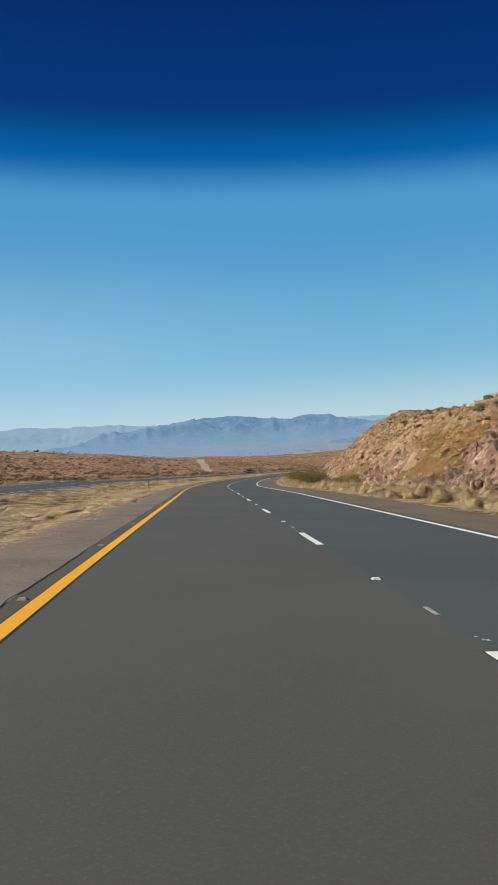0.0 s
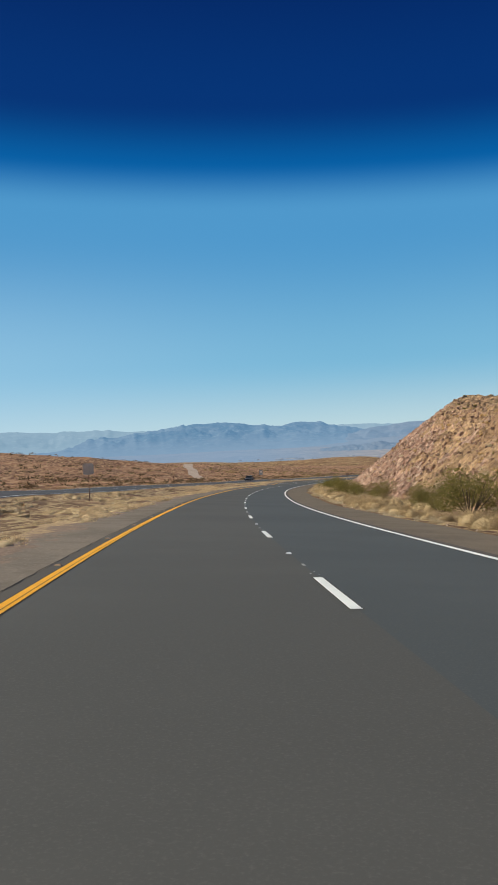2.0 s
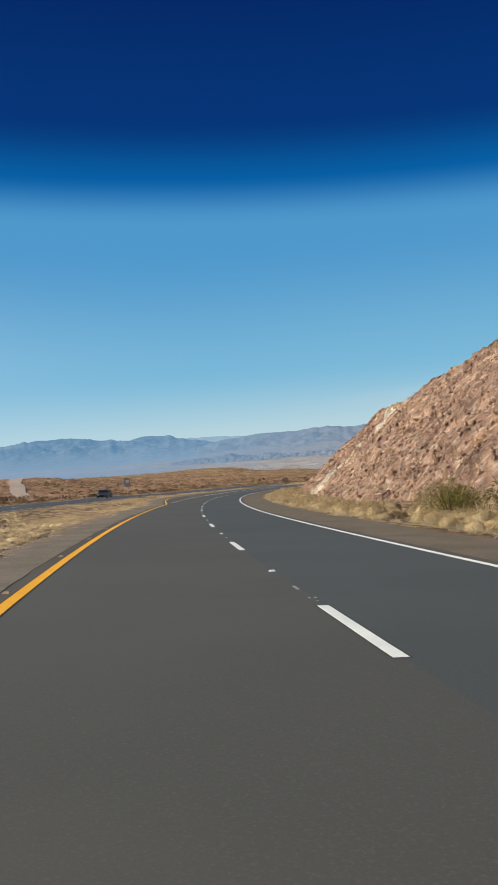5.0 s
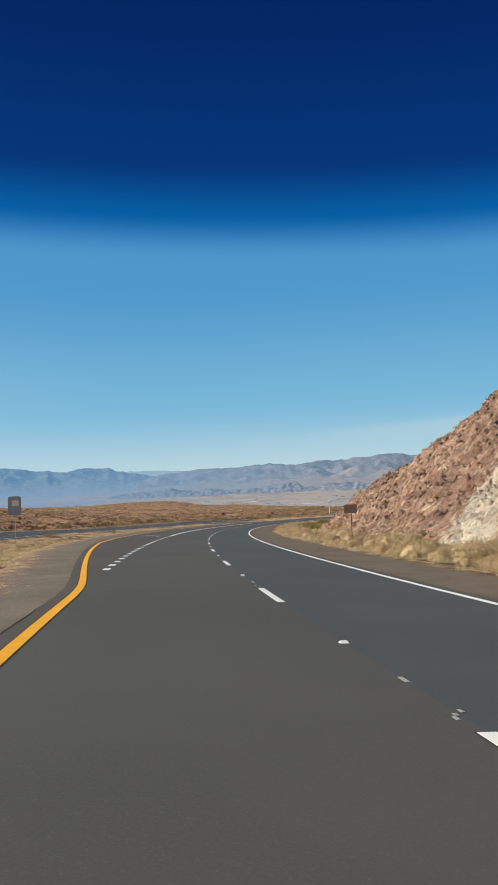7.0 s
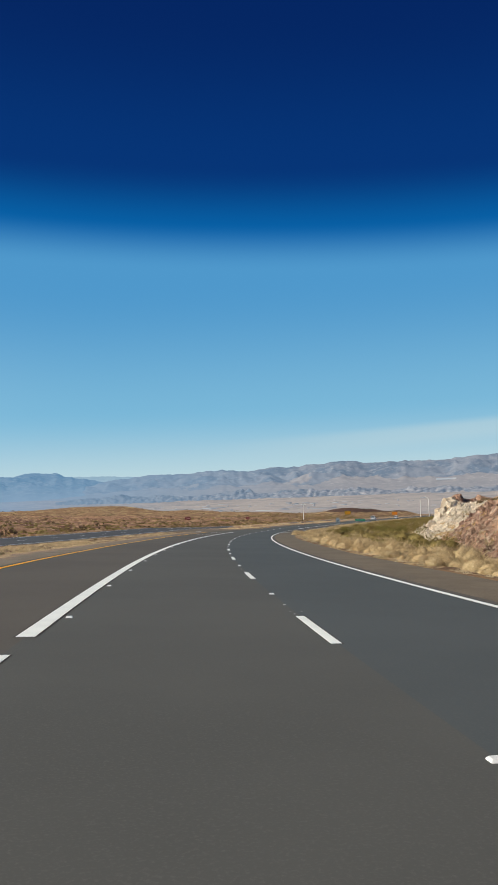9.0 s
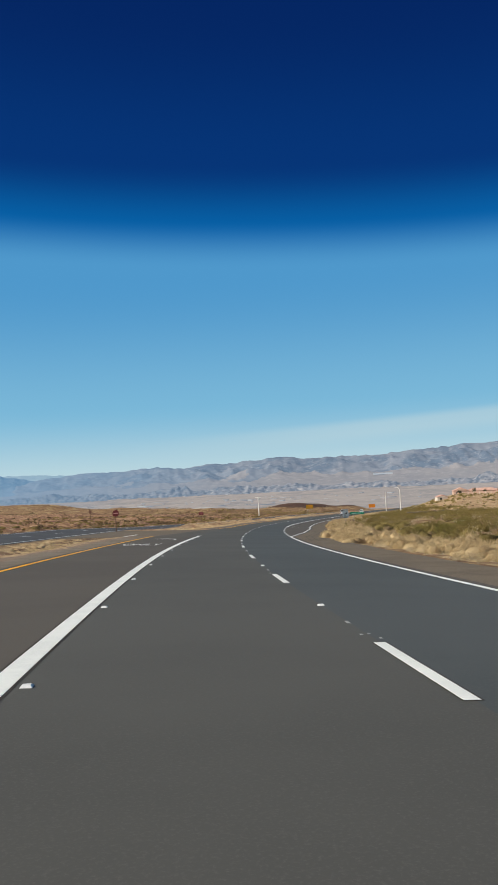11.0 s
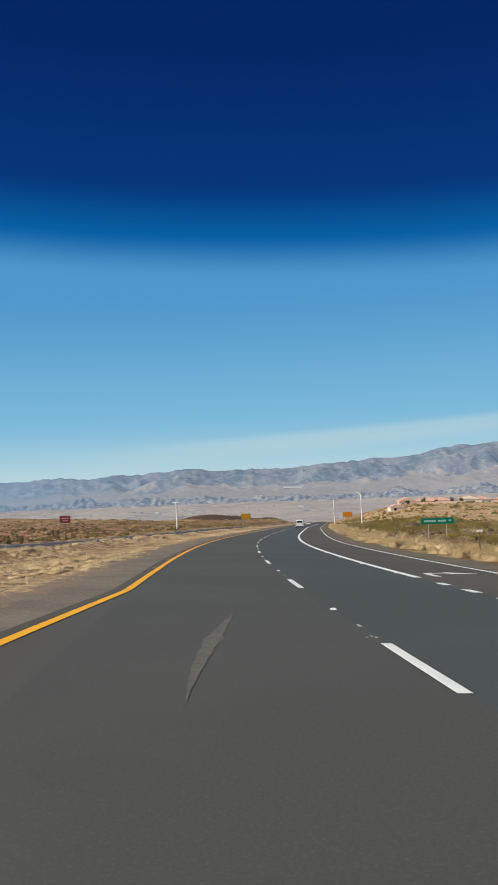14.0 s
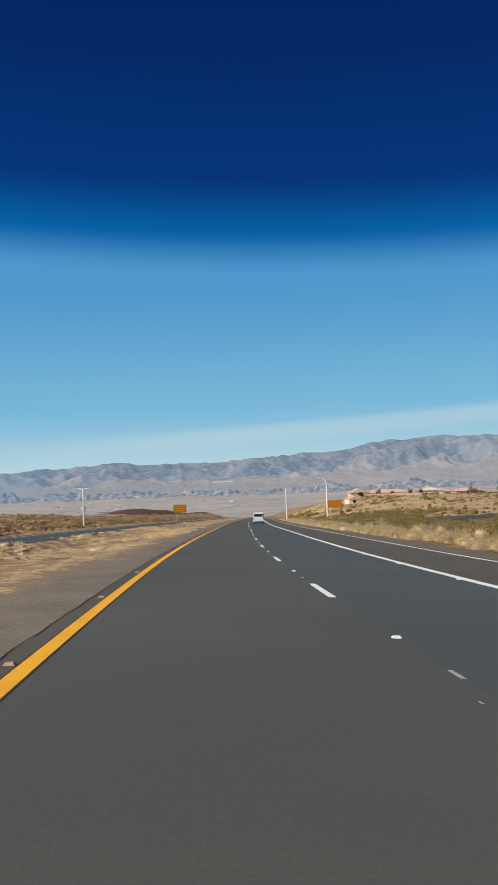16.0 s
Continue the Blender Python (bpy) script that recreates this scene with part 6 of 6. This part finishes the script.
def vehicle(name, s, u, level, length, width, height, nose, paint, turn, label, tail=0.0):
    """A car or van that faces +y of its own; nose: the share of its length in front of the windscreen."""
    root = new(name)
    p = place(s, u, level)
    root.matrix_basis = pose(p[0], p[1], p[2], 0, 0, heading(s) + turn)
    y0, y1, w = -length / 2, length / 2, width / 2
    belt = height * 0.56
    side = [(y0, 0.32), (y1, 0.32), (y1, belt * 0.82), (y1 - length * nose, belt), (y0 + 0.05, belt)]
    cabin = [(y0 + 0.10 + length * tail, belt - 0.03), (y1 - length * nose, belt - 0.03), (y1 - length * (nose + 0.14), height), (y0 + 0.30 + length * tail * 1.5, height)]

    def hull(pts, half, inset):
        bm = bmesh.new()
        a_ = [bm.verts.new((-half, y, z)) for y, z in pts]
        b_ = [bm.verts.new((half, y, z)) for y, z in pts]
        bm.faces.new(a_)
        bm.faces.new(list(reversed(b_)))
        for i in range(len(pts)):
            j = (i + 1) % len(pts)
            bm.faces.new((a_[i], b_[i], b_[j], a_[j]))
        for v in bm.verts:
            if v.co.z > belt + 0.05:
                v.co.x *= inset
        bmesh.ops.recalc_face_normals(bm, faces=bm.faces)
        bmesh.ops.bevel(bm, geom=list(bm.edges), offset=0.06, segments=2, affect="EDGES")
        return bm
    body = part("body", hull(side, w, 1.0), paint, root)
    part("cabin", hull(cabin, w * 0.97, 0.86), paint, root)
    bm = bmesh.new()
    box(bm, 0, y0 + 0.17 + length * tail * 1.25, (belt + height) / 2, width * 0.74, 0.03, (height - belt) * 0.62, 0.01, (0, 0, 0))
    part("rear_window", bm, GLASS, root)
    bm = bmesh.new()
    box(bm, 0, y1 - length * (nose + 0.07) + 0.02, (belt + height) / 2, width * 0.76, 0.05, (height - belt) * 0.6, 0.01)
    part("windscreen", bm, GLASS, root)
    bm = bmesh.new()
    box(bm, 0, y1 + 0.005, belt * 0.62, width * 0.5, 0.05, belt * 0.22, 0.02)
    part("grille", bm, SIGN_BLACK, body)
    for x in (-w * 0.92, w * 0.92):
        bm = bmesh.new()
        box(bm, x * 0.76, y1 - 0.01, belt * 0.68, 0.36, 0.06, 0.15, 0.03)
        part("headlight", bm, HEADLAMP, body)
        bm = bmesh.new()
        box(bm, x, -length * nose * 0.45, (belt + height) / 2 - 0.03, 0.05, length * (0.78 - nose), (height - belt) * 0.55, 0.01)
        part("side_window", bm, GLASS, root)
        bm = bmesh.new()
        box(bm, x * 0.94, y0 - 0.005, belt * 0.95, 0.16, 0.05, 0.34, 0.01)
        part("tail_lamp", bm, LAMP_RED, body)
        for y in (y0 + length * 0.19, y1 - length * 0.19):
            bm = bmesh.new()
            rod(bm, (x * 0.82, y, 0.33), (x * 1.06, y, 0.33), 0.33, 0.33, 18)
            wheel = part("wheel", bm, TYRE, root)
            bm = bmesh.new()
            rod(bm, (x * 1.05, y, 0.33), (x * 1.08, y, 0.33), 0.19, 0.19, 14)
            part("rim", bm, RIM, wheel)
    bm = bmesh.new()
    box(bm, 0, y0 - 0.03, 0.45, width * 0.92, 0.10, 0.20, 0.03)
    part("bumper", bm, SIGN_BLACK, root)
    tagged(root, label, name.replace("_", " "))


vehicle("van", 668, 1.9, float(surface(668, 1.9)), 5.0, 2.0, 2.05, 0.2, CAR_WHITE, 0, "white van on the highway seen from behind")
vehicle("car", 305, float(opp_edge(305)) - 6.4, float(across(305.0, -22.4)), 4.7, 1.85, 1.5, 0.28, CAR_DARK, 180, "dark sedan on the opposing carriageway", 0.15)
vehicle("car", 760, 1.9, float(surface(760, 1.9)), 4.6, 1.85, 1.65, 0.26, CAR_WHITE, 0, "white car far ahead on the highway")


# ---------------------------------------------------------------- the town in the valley
def town():
    cos, tris, base = [], [], 0
    cube = np.array([(x, y, z) for x in (-.5, .5) for y in (-.5, .5) for z in (0, 1)], float)
    faces = np.array([(0, 1, 3), (0, 3, 2), (4, 6, 7), (4, 7, 5), (0, 4, 5), (0, 5, 1), (2, 3, 7), (2, 7, 6), (1, 5, 7), (1, 7, 3)])
    n = 240
    az = np.where(rng.rand(n) < 0.5, -18 + rng.randn(n) * 8, -2 + rng.randn(n) * 6)
    r = 2500 + rng.rand(n) * 700
    x, y = polar(az, r)
    z = floor_level(r) + 4.0 * fractal(x, y, 400.0, 5) - 1
    size = np.stack([5 + 24 * rng.rand(n) ** 3, 5 + 12 * rng.rand(n) ** 3, 2.2 + 3 * rng.rand(n) ** 3], 1)
    size[:14, 0], size[:14, 1], size[:14, 2] = 40 + 70 * rng.rand(14), 10 + 14 * rng.rand(14), 2.4
    turn = np.radians(az)
    base = cube[None] * size[:, None, :]
    base = np.stack([base[..., 0] * np.cos(turn)[:, None] - base[..., 1] * np.sin(turn)[:, None], base[..., 0] * np.sin(turn)[:, None] + base[..., 1] * np.cos(turn)[:, None], base[..., 2]], -1)
    co = base + np.stack([x, y, z], 1)[:, None, :]
    tri = faces[None] + (np.arange(n) * 8)[:, None, None]
    return co.reshape(-1, 3), tri.reshape(-1, 3)


def long_building(az, r, base, length, height):
    x, y = polar(az, r)
    root = new("warehouse")
    root.matrix_basis = pose(x, y, base, 0, 0, az)
    bm = bmesh.new()
    box(bm, 0, 0, height / 2, length, 14, height, 0.3)
    part("wall", bm, FAR_WHITE, root)
    bm = bmesh.new()
    box(bm, 0, 0, height + 0.5, length * 1.01, 16, 1.0, 0.2)
    part("roof", bm, FAR_WHITE, root)
    tagged(root, "long white building far off on the desert slope", "building")


# far walls glow faintly as well: emission painted in for haze
FAR_WHITE = range_material("hazed_white_walls", (0.50, 0.48, 0.45), (0.46, 0.44, 0.42), (0.54, 0.52, 0.49), (0.19, 0.26, 0.36), 0.5)
_A, _R, _Z = RELIEF[2]
_row = int(np.argmin(np.abs(_A[:, 0] + 31.3)))
_on = int(np.argmax(_Z[_row] > -18.0))
long_building(-31.3, float(_R[_row, _on]) - 10.0, float(_Z[_row, _on]) - 1.0, 92, 7)
TOWN_WALL = island_tone(range_material("hazed_walls", (0.27, 0.255, 0.24), (0.20, 0.19, 0.19), (0.33, 0.31, 0.29), (0.19, 0.26, 0.36), 0.45), 0.8)
stuff("town_buildings", town(), TOWN_WALL, "tiny pale buildings of a town in the hazy valley", "town")
